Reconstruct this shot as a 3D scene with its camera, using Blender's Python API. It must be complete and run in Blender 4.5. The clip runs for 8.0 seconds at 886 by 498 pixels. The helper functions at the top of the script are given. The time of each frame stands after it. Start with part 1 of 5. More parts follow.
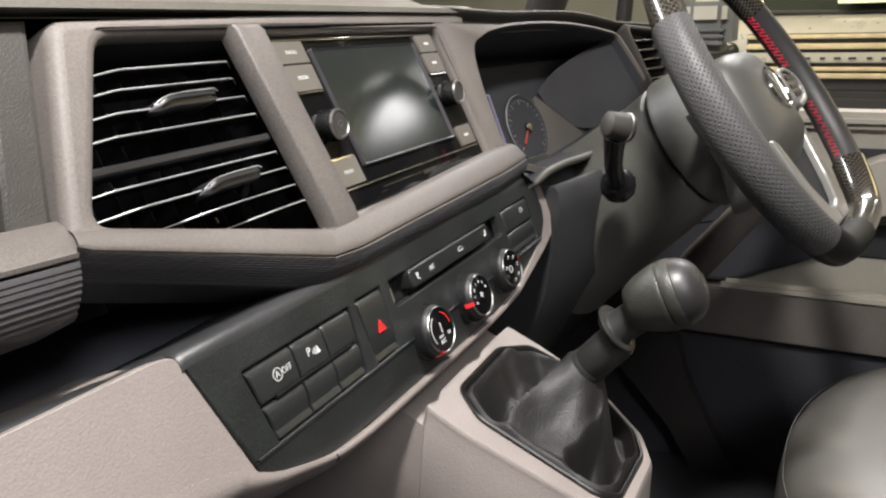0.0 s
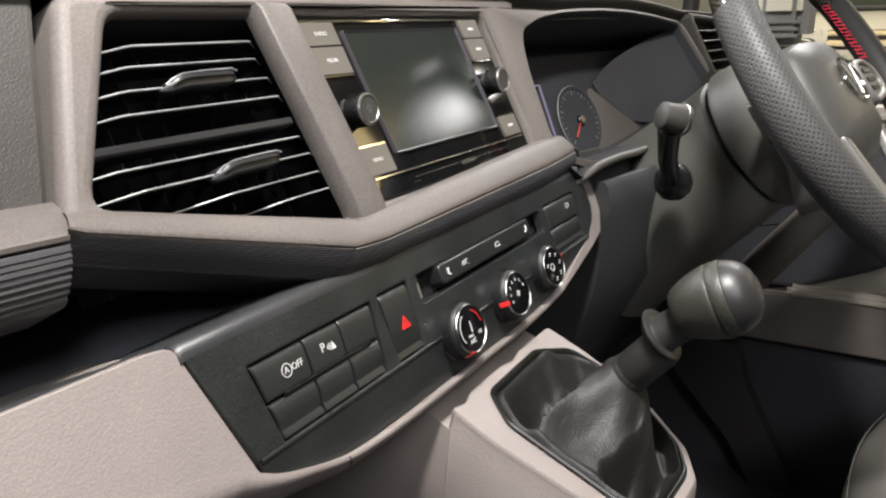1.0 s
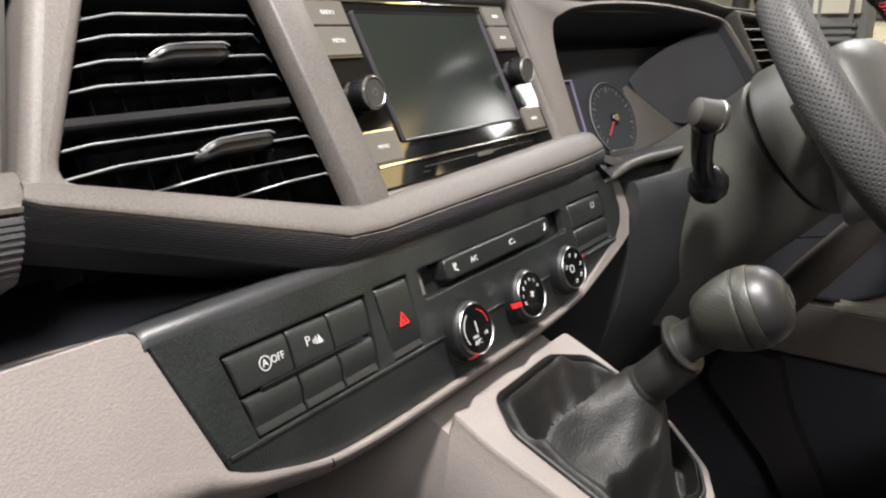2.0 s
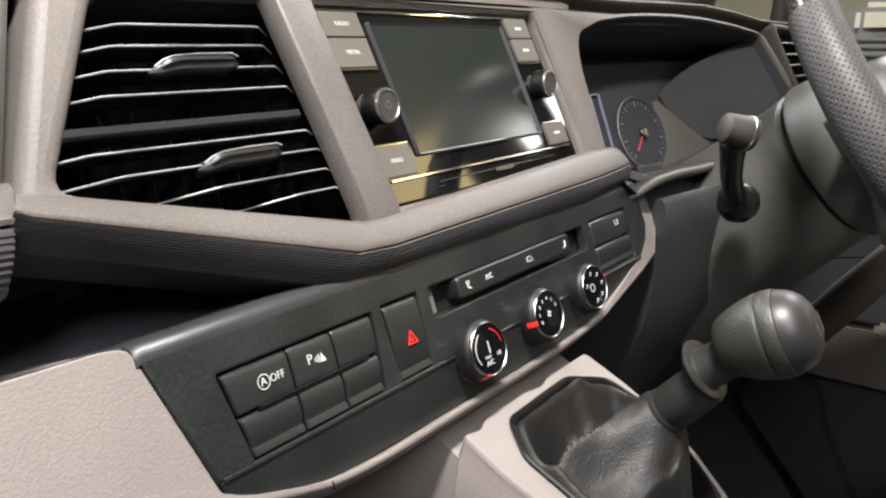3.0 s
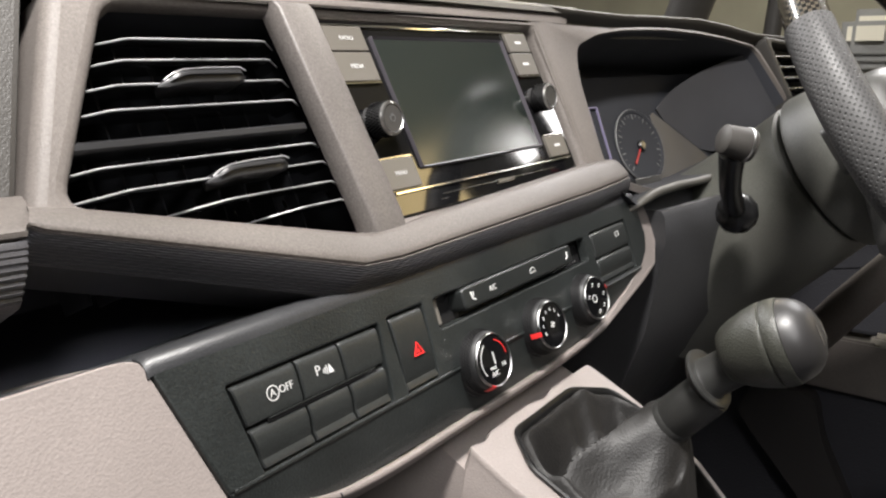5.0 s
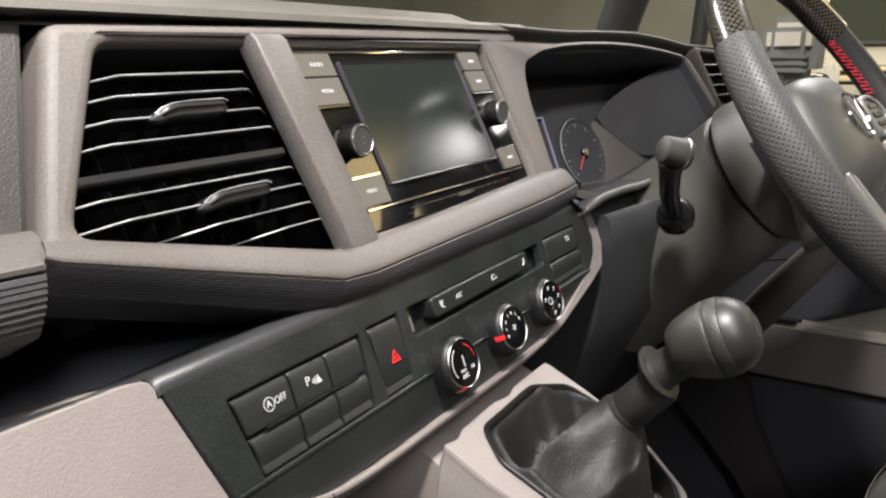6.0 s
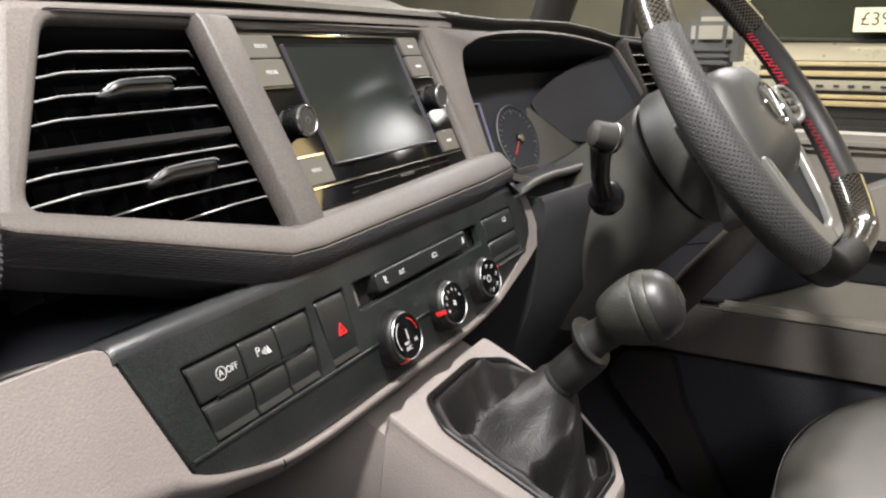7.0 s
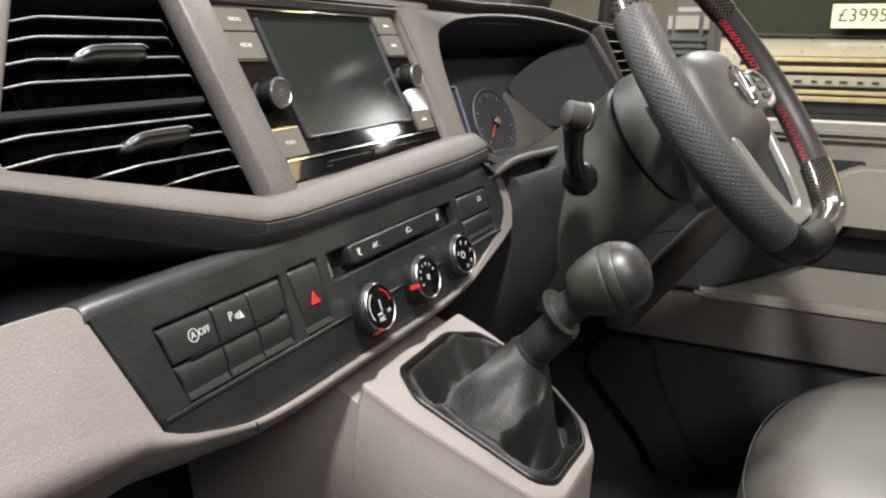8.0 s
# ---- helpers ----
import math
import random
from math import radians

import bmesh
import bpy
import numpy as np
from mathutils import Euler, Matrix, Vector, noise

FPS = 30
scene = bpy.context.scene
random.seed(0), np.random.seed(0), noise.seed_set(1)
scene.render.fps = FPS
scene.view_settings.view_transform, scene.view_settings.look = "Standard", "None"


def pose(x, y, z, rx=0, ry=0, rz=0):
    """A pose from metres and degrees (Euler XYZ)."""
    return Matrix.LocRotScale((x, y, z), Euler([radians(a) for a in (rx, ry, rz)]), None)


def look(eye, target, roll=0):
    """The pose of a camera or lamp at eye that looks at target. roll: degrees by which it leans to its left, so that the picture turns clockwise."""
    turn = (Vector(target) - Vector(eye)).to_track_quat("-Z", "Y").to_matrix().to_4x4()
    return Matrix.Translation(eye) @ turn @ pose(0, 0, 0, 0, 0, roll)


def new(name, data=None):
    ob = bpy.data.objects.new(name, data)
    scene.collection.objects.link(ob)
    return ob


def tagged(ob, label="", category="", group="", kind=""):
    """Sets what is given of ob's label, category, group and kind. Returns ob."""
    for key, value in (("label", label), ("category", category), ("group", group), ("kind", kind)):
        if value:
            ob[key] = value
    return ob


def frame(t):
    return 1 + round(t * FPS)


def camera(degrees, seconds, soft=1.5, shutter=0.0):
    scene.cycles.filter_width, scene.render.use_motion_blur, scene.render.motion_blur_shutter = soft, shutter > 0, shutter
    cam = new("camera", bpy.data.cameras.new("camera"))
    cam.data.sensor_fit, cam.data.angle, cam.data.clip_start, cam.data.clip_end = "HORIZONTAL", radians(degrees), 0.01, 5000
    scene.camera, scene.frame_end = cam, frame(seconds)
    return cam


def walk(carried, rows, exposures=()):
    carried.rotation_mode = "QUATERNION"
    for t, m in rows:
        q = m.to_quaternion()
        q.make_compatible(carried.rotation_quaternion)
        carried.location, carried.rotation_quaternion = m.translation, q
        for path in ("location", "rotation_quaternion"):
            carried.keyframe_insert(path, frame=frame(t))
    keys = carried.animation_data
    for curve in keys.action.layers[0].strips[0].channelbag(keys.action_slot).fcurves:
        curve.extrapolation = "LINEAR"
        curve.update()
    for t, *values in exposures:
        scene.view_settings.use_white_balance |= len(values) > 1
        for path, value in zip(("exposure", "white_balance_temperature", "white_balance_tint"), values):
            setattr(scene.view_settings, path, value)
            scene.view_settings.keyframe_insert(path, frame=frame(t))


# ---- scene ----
cam = camera(60.6, 8.0, soft=2.2)
PATH = [
    (0, (-0.5063, -0.3066, 1.2053), (0.3571, 0.1116, 0.9231), -1.29),
    (0.5, (-0.4869, -0.3086, 1.2012), (0.3560, 0.1477, 0.9162), -1.33),
    (1, (-0.4739, -0.3123, 1.1957), (0.3498, 0.1780, 0.9107), -1.11),
    (2.3, (-0.4308, -0.3208, 1.1799), (0.3549, 0.2338, 0.9061), 0.01),
    (2.5, (-0.4261, -0.3217, 1.1816), (0.3543, 0.2421, 0.9112), 0.01),
    (3, (-0.4228, -0.3226, 1.1810), (0.3477, 0.2578, 0.9177), 0.15),
    (3.5, (-0.4130, -0.3270, 1.1768), (0.3521, 0.2643, 0.9219), 0.19),
    (4, (-0.4165, -0.3286, 1.1703), (0.3471, 0.2677, 0.9227), 0.17),
    (4.5, (-0.4181, -0.3256, 1.1723), (0.3496, 0.2673, 0.9292), 0.17),
    (5.8, (-0.4565, -0.3130, 1.1940), (0.3570, 0.2130, 0.9450), -0.60),
    (6, (-0.4626, -0.3193, 1.1960), (0.3619, 0.1895, 0.9484), -0.57),
    (6.5, (-0.4741, -0.3339, 1.1972), (0.3762, 0.1270, 0.9430), -0.27),
    (7, (-0.4827, -0.3258, 1.1917), (0.3804, 0.1080, 0.9330), 0.25),
    (7.5, (-0.4890, -0.3301, 1.1864), (0.3784, 0.0924, 0.9236), 0.51),
    (8, (-0.4902, -0.3377, 1.1786), (0.3813, 0.0759, 0.9149), 0.63),
]
walk(cam, [(t, look(eye, target, roll)) for t, eye, target, roll in PATH], [(0, -0.15), (1, -0.12), (2.5, 0.04), (4.5, 0.05), (6, -0.06), (8, -0.08)])

# ---- light: a closed showroom hall with added strip lamps, all out of view ----
world = bpy.data.worlds.new("world")
scene.world = world
world.use_nodes = True
world.node_tree.nodes["Background"].inputs[0].default_value = (0.75, 0.85, 1.0, 1)
world.node_tree.nodes["Background"].inputs[1].default_value = 0.02


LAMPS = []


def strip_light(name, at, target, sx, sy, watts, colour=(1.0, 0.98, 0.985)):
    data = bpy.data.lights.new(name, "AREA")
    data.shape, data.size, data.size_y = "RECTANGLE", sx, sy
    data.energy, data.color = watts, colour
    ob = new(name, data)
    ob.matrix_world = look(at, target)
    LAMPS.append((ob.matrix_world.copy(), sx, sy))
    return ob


# lamps added and tuned to brighten the cab and the parked van
strip_light("added_lamp_door", (-1.15, -1.25, 2.45), (-0.1, -0.05, 1.1), 0.4, 0.9, 28)
strip_light("added_lamp_front", (0.2, 2.2, 3.1), (0.3, -0.2, 1.0), 1.8, 0.3, 85)
strip_light("added_lamp_window", (2.3, -0.25, 2.95), (0.40, -0.15, 1.1), 1.4, 0.3, 80)
# the next two stand where reflections in the radio screen point
strip_light("reflection_lamp_driver", (4.0, -1.85, 2.42), (0.2, -0.1, 1.1), 0.40, 0.20, 5.5)
strip_light("reflection_lamp_warm", (4.2, -3.25, 2.85), (0.0, 0.0, 1.1), 0.9, 0.7, 15, (1.0, 0.74, 0.34))
strip_light("added_lamp_side", (-2.6, 0.5, 2.6), (0.3, -0.15, 1.1), 1.2, 0.4, 7)
strip_light("added_lamp_centre", (3.0, 0.6, 3.3), (4.4, -0.5, 0.9), 3.0, 0.3, 260, (1.0, 0.88, 0.66))


# unseen courtesy lamp in the roof lining, inferred from dial shadows, place tuned
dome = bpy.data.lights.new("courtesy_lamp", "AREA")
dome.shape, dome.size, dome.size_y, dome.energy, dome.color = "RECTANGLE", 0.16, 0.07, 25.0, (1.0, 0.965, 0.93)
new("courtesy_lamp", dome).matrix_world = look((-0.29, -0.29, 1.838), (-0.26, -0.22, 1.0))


# ---- materials ----
def material(name, colour, rough=0.5, metal=0.0, grain=0.0, grain_size=0.001, vary=0.12, vary_size=0.08, leather=False, coat=0.0, spec=0.5, speck=0.0, crease=0.0):
    m = bpy.data.materials.new(name)
    m.use_nodes = True
    nt = m.node_tree
    b = nt.nodes["Principled BSDF"]
    b.inputs["Roughness"].default_value = rough
    b.inputs["Metallic"].default_value = metal
    b.inputs["Specular IOR Level"].default_value = spec
    b.inputs["Coat Weight"].default_value = coat
    co = nt.nodes.new("ShaderNodeTexCoord")
    big = nt.nodes.new("ShaderNodeTexNoise")
    big.inputs["Scale"].default_value = 1 / vary_size
    big.inputs["Detail"].default_value = 4
    nt.links.new(co.outputs["Object"], big.inputs["Vector"])
    ramp = nt.nodes.new("ShaderNodeMapRange")
    ramp.inputs[1].default_value, ramp.inputs[2].default_value = 0.3, 0.7
    ramp.inputs[3].default_value, ramp.inputs[4].default_value = 1 - vary, 1 + vary
    nt.links.new(big.outputs["Fac"], ramp.inputs[0])
    mul = nt.nodes.new("ShaderNodeVectorMath")
    mul.operation = "SCALE"
    mul.inputs[0].default_value = colour
    last = ramp.outputs[0]
    if speck:
        dust = nt.nodes.new("ShaderNodeTexNoise")
        dust.inputs["Scale"].default_value = 1 / 0.0012
        dust.inputs["Detail"].default_value = 2
        nt.links.new(co.outputs["Object"], dust.inputs["Vector"])
        span = nt.nodes.new("ShaderNodeMapRange")
        span.inputs[1].default_value, span.inputs[2].default_value = 0.3, 0.7
        span.inputs[3].default_value, span.inputs[4].default_value = 1 - speck, 1 + speck
        nt.links.new(dust.outputs["Fac"], span.inputs[0])
        both = nt.nodes.new("ShaderNodeMath")
        both.operation = "MULTIPLY"
        nt.links.new(last, both.inputs[0])
        nt.links.new(span.outputs[0], both.inputs[1])
        last = both.outputs[0]
    nt.links.new(last, mul.inputs["Scale"])
    nt.links.new(mul.outputs[0], b.inputs["Base Color"])
    rr = nt.nodes.new("ShaderNodeMapRange")
    rr.inputs[1].default_value, rr.inputs[2].default_value = 0.3, 0.7
    rr.inputs[3].default_value, rr.inputs[4].default_value = max(0.02, rough * 0.88), min(1, rough * 1.12)
    nt.links.new(big.outputs["Fac"], rr.inputs[0])
    nt.links.new(rr.outputs[0], b.inputs["Roughness"])
    if grain:
        fine = nt.nodes.new("ShaderNodeTexVoronoi" if leather else "ShaderNodeTexNoise")
        fine.inputs["Scale"].default_value = 1 / grain_size
        nt.links.new(co.outputs["Object"], fine.inputs["Vector"])
        bump = nt.nodes.new("ShaderNodeBump")
        bump.inputs["Strength"].default_value = grain
        bump.inputs["Distance"].default_value = grain_size * 0.5
        nt.links.new(fine.outputs[0], bump.inputs["Height"])
        nt.links.new(bump.outputs[0], b.inputs["Normal"])
        if crease:
            fold = nt.nodes.new("ShaderNodeTexNoise")
            fold.inputs["Scale"].default_value = 38
            fold.inputs["Detail"].default_value = 1
            fold.inputs["Distortion"].default_value = 1.2
            nt.links.new(co.outputs["Object"], fold.inputs["Vector"])
            wide = nt.nodes.new("ShaderNodeBump")
            wide.inputs["Strength"].default_value = crease
            wide.inputs["Distance"].default_value = 0.004
            nt.links.new(fold.outputs[0], wide.inputs["Height"])
            nt.links.new(wide.outputs[0], bump.inputs["Normal"])
    return m


TAUPE = material("taupe_soft_plastic", (0.127, 0.113, 0.104), 0.54, spec=0.3, grain=0.45, grain_size=0.0008, speck=0.15)
BARTAUPE = material("slanted_bar_taupe", (0.110, 0.099, 0.093), 0.42, spec=0.4, grain=0.45, grain_size=0.0008, speck=0.2)
# taupe darkened for the shade that lies on the ledge
LEDGETAUPE = material("shaded_ledge_taupe", (0.096, 0.085, 0.078), 0.48, spec=0.4, grain=0.45, grain_size=0.0008, speck=0.2)
TAUPE_DARK = material("dark_taupe_plastic", (0.036, 0.033, 0.030), 0.5, grain=0.5, grain_size=0.001)
BEIGE = material("warm_grey_grained_plastic", (0.210, 0.183, 0.171), 0.55, grain=0.22, grain_size=0.0012, speck=0.06, leather=True, vary=0.06)
PANEL = material("charcoal_plastic", (0.0140, 0.0160, 0.0158), 0.34, grain=0.5, grain_size=0.0010, speck=0.3, vary=0.2, vary_size=0.03)
BUTTON = material("black_button_plastic", (0.0145, 0.0160, 0.0157), 0.36, grain=0.35, grain_size=0.0008, speck=0.25)
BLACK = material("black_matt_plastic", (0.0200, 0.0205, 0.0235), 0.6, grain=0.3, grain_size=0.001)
SATIN = material("black_satin_plastic", (0.011, 0.011, 0.0115), 0.27, grain=0.1, grain_size=0.001)
PIANO = material("piano_black", (0.004, 0.004, 0.0045), 0.05, vary=0.0, spec=0.42)
GLASS = material("smoked_screen_glass", (0.013, 0.0165, 0.0150), 0.15, vary=0.0, spec=0.45)
KEY = material("grey_button_plastic", (0.098, 0.089, 0.077), 0.45, grain=0.2, grain_size=0.0006)
CHROME = material("chrome", (0.75, 0.74, 0.72), 0.12, 1.0, vary=0.02)
ALU = material("satin_silver", (0.52, 0.51, 0.50), 0.3, 1.0, vary=0.05)
PRINT = material("white_print", (0.58, 0.58, 0.57), 0.5, vary=0.02)
RED = material("red_print", (0.75, 0.03, 0.03), 0.4, vary=0.03)
LEATHER = material("black_leather", (0.007, 0.007, 0.0069), 0.6, grain=0.25, grain_size=0.0010, leather=True, spec=0.25)
CARPET = material("dark_carpet", (0.036, 0.036, 0.043), 0.95, grain=1.0, grain_size=0.003)
HEADLINER = material("grey_lining", (0.35, 0.34, 0.32), 0.9, grain=0.4, grain_size=0.002)
CONCRETE = material("painted_concrete", (0.22, 0.22, 0.21), 0.6, grain=0.3, grain_size=0.01, vary=0.2, vary_size=0.5)
PRICEWHITE = material("pale_green_white_card", (0.52, 0.54, 0.44), 0.6, vary=0.06)
CARDWHITE = material("white_card", (0.75, 0.75, 0.72), 0.6, vary=0.03)
SLATBLACK = material("gloss_black_slat", (0.013, 0.013, 0.014), 0.16, vary=0.05)
# pale colour that stands in for the specular line on gloss edges
SLATGLINT = material("slat_edge_glint", (0.25, 0.25, 0.255), 0.3, vary=0.5, vary_size=0.03)
TABBLACK = material("gloss_tab_black", (0.014, 0.014, 0.015), 0.4)
BOOTHIDE = material("soft_boot_leather", (0.0095, 0.0088, 0.0083), 0.55, grain=0.3, grain_size=0.0014, leather=True, spec=0.4, crease=0.2)
VIOLET = material("dim_violet_display", (0.16, 0.145, 0.22), 0.4)
VIOLET.node_tree.nodes["Principled BSDF"].inputs["Emission Color"].default_value = (0.55, 0.48, 0.8, 1)
VIOLET.node_tree.nodes["Principled BSDF"].inputs["Emission Strength"].default_value = 0.07
SHEENGREY = material("cover_sheen_grey", (0.046, 0.046, 0.050), 0.38, spec=0.2)
RIMMETAL = material("brushed_rim", (0.28, 0.28, 0.275), 0.3, 1.0, vary=0.05)
KNOBHIDE = material("grained_knob", (0.028, 0.0285, 0.023), 0.45, grain=0.4, grain_size=0.0011, leather=True)
STEMBLACK = material("matt_stem_black", (0.020, 0.020, 0.019), 0.45, grain=0.3, grain_size=0.0009)
TRIMBLACK = material("ribbed_trim_black", (0.046, 0.045, 0.049), 0.36, grain=0.6, grain_size=0.0008)
# tray black lightened and blued so its shade doesn't sink too dark
TRAYBLACK = material("lifted_black_tray", (0.085, 0.088, 0.108), 0.8, grain=0.3, grain_size=0.001)
DEEP = material("deep_black_plastic", (0.038, 0.040, 0.048), 0.8)
# black hide lightened for the lamp sheen on the seat
SEATHIDE = material("sheened_black_hide", (0.085, 0.080, 0.073), 0.42, grain=0.25, grain_size=0.0012, leather=True)
WALLPAINT = material("grey_green_wall_paint", (0.34, 0.345, 0.31), 0.7, grain=0.2, grain_size=0.004, vary_size=0.6)
STITCH = material("red_thread", (0.55, 0.03, 0.055), 0.7, grain=0.4, grain_size=0.0008)
PALE = material("pale_thread", (0.10, 0.097, 0.09), 0.7)
SHROUD = material("grey_green_column_plastic", (0.078, 0.078, 0.069), 0.48, grain=0.5, grain_size=0.001, speck=0.15)
PADGREY = material("grey_airbag_plastic", (0.062, 0.061, 0.058), 0.45, grain=0.4, grain_size=0.0009)
GRIPHIDE = material("smooth_grip_leather", (0.036, 0.035, 0.0345), 0.45, grain=0.25, grain_size=0.0010, leather=True)
KNURL = material("knurled_black_plastic", (0.0065, 0.0065, 0.007), 0.55)
FRAMEBLACK = material("gloss_boot_frame", (0.005, 0.005, 0.005), 0.36)
VOID = material("vent_inner_black", (0.028, 0.029, 0.033), 0.7, spec=0.1)
SILLGREY = material("dark_brown_grey_sill", (0.030, 0.027, 0.026), 0.6, grain=0.4, grain_size=0.001)
NEEDLE = material("dull_red_needle", (0.26, 0.025, 0.025), 0.5)
LIPGREY = material("blue_grey_tray_rim", (0.022, 0.0225, 0.024), 0.42, grain=0.3, grain_size=0.001, speck=0.15)
SILVERTRIM = material("satin_silver_trim", (0.27, 0.265, 0.255), 0.40, 0.5, vary=0.05)
GAUGEMARK = material("pale_gauge_print", (0.11, 0.11, 0.11), 0.6)
RADIOKNURL = material("knurled_knob_grey", (0.035, 0.034, 0.034), 0.4)
CAPBLACK = material("smooth_cap_black", (0.020, 0.019, 0.019), 0.44, grain=0.05)
TOPPAD = material("warm_grey_top_pad", (0.078, 0.072, 0.061), 0.55, grain=0.5, grain_size=0.001, speck=0.15)

# ---- mesh helpers ----
X, Y, Z = Vector((1, 0, 0)), Vector((0, 1, 0)), Vector((0, 0, 1))


def axes(origin, x, y, n):
    m = Matrix((x, y, n)).transposed().to_4x4()
    m.translation = origin
    return m


# the sloping face of the upper dashboard, and that of the heater panel
LEAN1, LEAN2 = math.atan(0.43), math.atan(0.36)
FACE = axes(Vector((0, 0, 1.2)), X, Vector((0, math.sin(LEAN1), math.cos(LEAN1))), Vector((0, -math.cos(LEAN1), math.sin(LEAN1))))
HEAT = axes(Vector((0, -0.0625, 1.06)), X, Vector((0, math.sin(LEAN2), math.cos(LEAN2))), Vector((0, -math.cos(LEAN2), math.sin(LEAN2))))
RADIO = FACE.copy() @ Matrix(((1, -0.10, 0, 0), (0, 1, 0, 0), (0, 0, 1, 0), (0, 0, 0, 1)))


def turned(origin, yaw, lean):
    u, fw = Vector((math.cos(yaw), math.sin(yaw), 0)), Vector((-math.sin(yaw), math.cos(yaw), 0))
    v = math.sin(lean) * fw + math.cos(lean) * Z
    return axes(Vector(origin), u, v, u.cross(v))


CLUS = turned((0.187, -0.013, 1.186), -0.2, 0.405)
WHEEL = turned((0.343, -0.267, 1.131), -0.166, 0.623)


def thing(name, at, label, category, group="", kind=""):
    ob = new(name)
    ob.empty_display_size = 0.02
    ob.location = at
    return tagged(ob, label, category, group, kind)


def part(name, bm, mat, parent=None, label="", smooth=True):
    me = bpy.data.meshes.new(name)
    bmesh.ops.recalc_face_normals(bm, faces=bm.faces)
    root, base = parent, Vector()
    while root is not None:
        base = base + root.location
        root = root.parent
    bm.transform(Matrix.Translation(-base))
    for f in bm.faces:
        f.smooth = smooth
    for e in bm.edges:
        if len(e.link_faces) == 2 and e.calc_face_angle(0) > radians(38):
            e.smooth = False
    bm.to_mesh(me)
    bm.free()
    me.materials.append(mat)
    ob = new(name, me)
    ob.parent = parent
    if label:
        ob["label"] = label
    return ob


def solo(name, bm, mat, label, category, kind="", group=""):
    return tagged(part(name, bm, mat), label, category, group, kind)


def sharp_edges(bm, angle=25):
    return [e for e in bm.edges if len(e.link_faces) == 2 and e.calc_face_angle(0) > radians(angle)]


def bevel(bm, width, segments=2, angle=25):
    if width:
        bmesh.ops.bevel(bm, geom=sharp_edges(bm, angle), offset=width, segments=segments, affect="EDGES", clamp_overlap=True)
    return bm


def inset(loop, d):
    """The outline moved d to the left of its run."""
    out, n = [], len(loop)
    for i in range(n):
        a, p, c = Vector(loop[i - 1]), Vector(loop[i]), Vector(loop[(i + 1) % n])
        e, f = (p - a), (c - p)
        if e.length < 1e-9 or f.length < 1e-9:
            e = f = (c - a)
        e, f = e.normalized(), f.normalized()
        m = Vector((-e.y - f.y, e.x + f.x))
        if m.length < 1e-6:
            m = Vector((-e.y, e.x))
        m.normalize()
        k = d / max(0.35, m.x * -e.y + m.y * e.x)
        out.append((p.x + m.x * k, p.y + m.y * k))
    return out


def prism(poly, n0, n1, m, width=0.0, holes=(), segments=2):
    """A plate: an outline in the plane of m, from depth n0 to n1, with openings; its front edges are rounded over."""
    bm = bmesh.new()
    caps = []
    for k, loop in enumerate((poly, *holes)):
        area = sum(loop[i - 1][0] * loop[i][1] - loop[i][0] * loop[i - 1][1] for i in range(len(loop)))
        if (area > 0) != (k == 0):
            loop = list(reversed(loop))
        rings = [(0.0, n0)]
        if width:
            s = 1 if n1 > n0 else -1
            steps = max(1, segments)
            rings += [(width * (1 - math.cos(a)), n1 - s * width * (1 - math.sin(a))) for a in (math.pi / 2 * q / steps for q in range(steps + 1))]
        else:
            rings.append((0.0, n1))
        rows = [[bm.verts.new((x, y, n)) for x, y in inset(loop, d)] for d, n in rings]
        count = len(loop)
        for a, c in zip(rows, rows[1:]):
            for i in range(count):
                bm.faces.new((a[i], a[(i + 1) % count], c[(i + 1) % count], c[i]))
        caps.append((rows[0], rows[-1]))
    for pair in caps:
        for row in pair:
            for i in range(len(row)):
                bm.edges.get((row[i - 1], row[i])).smooth = False
    for side in (0, 1):
        if holes:
            edges = []
            for pair in caps:
                row = pair[side]
                edges += [bm.edges.get((row[i - 1], row[i])) for i in range(len(row))]
            bmesh.ops.triangle_fill(bm, edges=edges, use_beauty=True)
        else:
            bm.faces.new(caps[0][side])
    bmesh.ops.recalc_face_normals(bm, faces=bm.faces)
    bm.transform(m)
    return bm


def rect(x0, x1, y0, y1, r=0.0, steps=4):
    if not r:
        return [(x0, y0), (x1, y0), (x1, y1), (x0, y1)]
    out = []
    for cx, cy, a in ((x1 - r, y0 + r, -90), (x1 - r, y1 - r, 0), (x0 + r, y1 - r, 90), (x0 + r, y0 + r, 180)):
        for k in range(steps + 1):
            b = radians(a + 90 * k / steps)
            out.append((cx + r * math.cos(b), cy + r * math.sin(b)))
    return out


def rounded(poly, r, steps=4):
    """An outline with its corners rounded."""
    out, n = [], len(poly)
    for i in range(n):
        p, a, b = Vector(poly[i]), Vector(poly[i - 1]), Vector(poly[(i + 1) % n])
        da, db = a - p, b - p
        k = min(r, da.length * 0.45, db.length * 0.45)
        p0, p1 = p + da.normalized() * k, p + db.normalized() * k
        for s in range(steps + 1):
            t = s / steps
            q = (1 - t) ** 2 * p0 + 2 * t * (1 - t) * p + t * t * p1
            out.append((q.x, q.y))
    return out


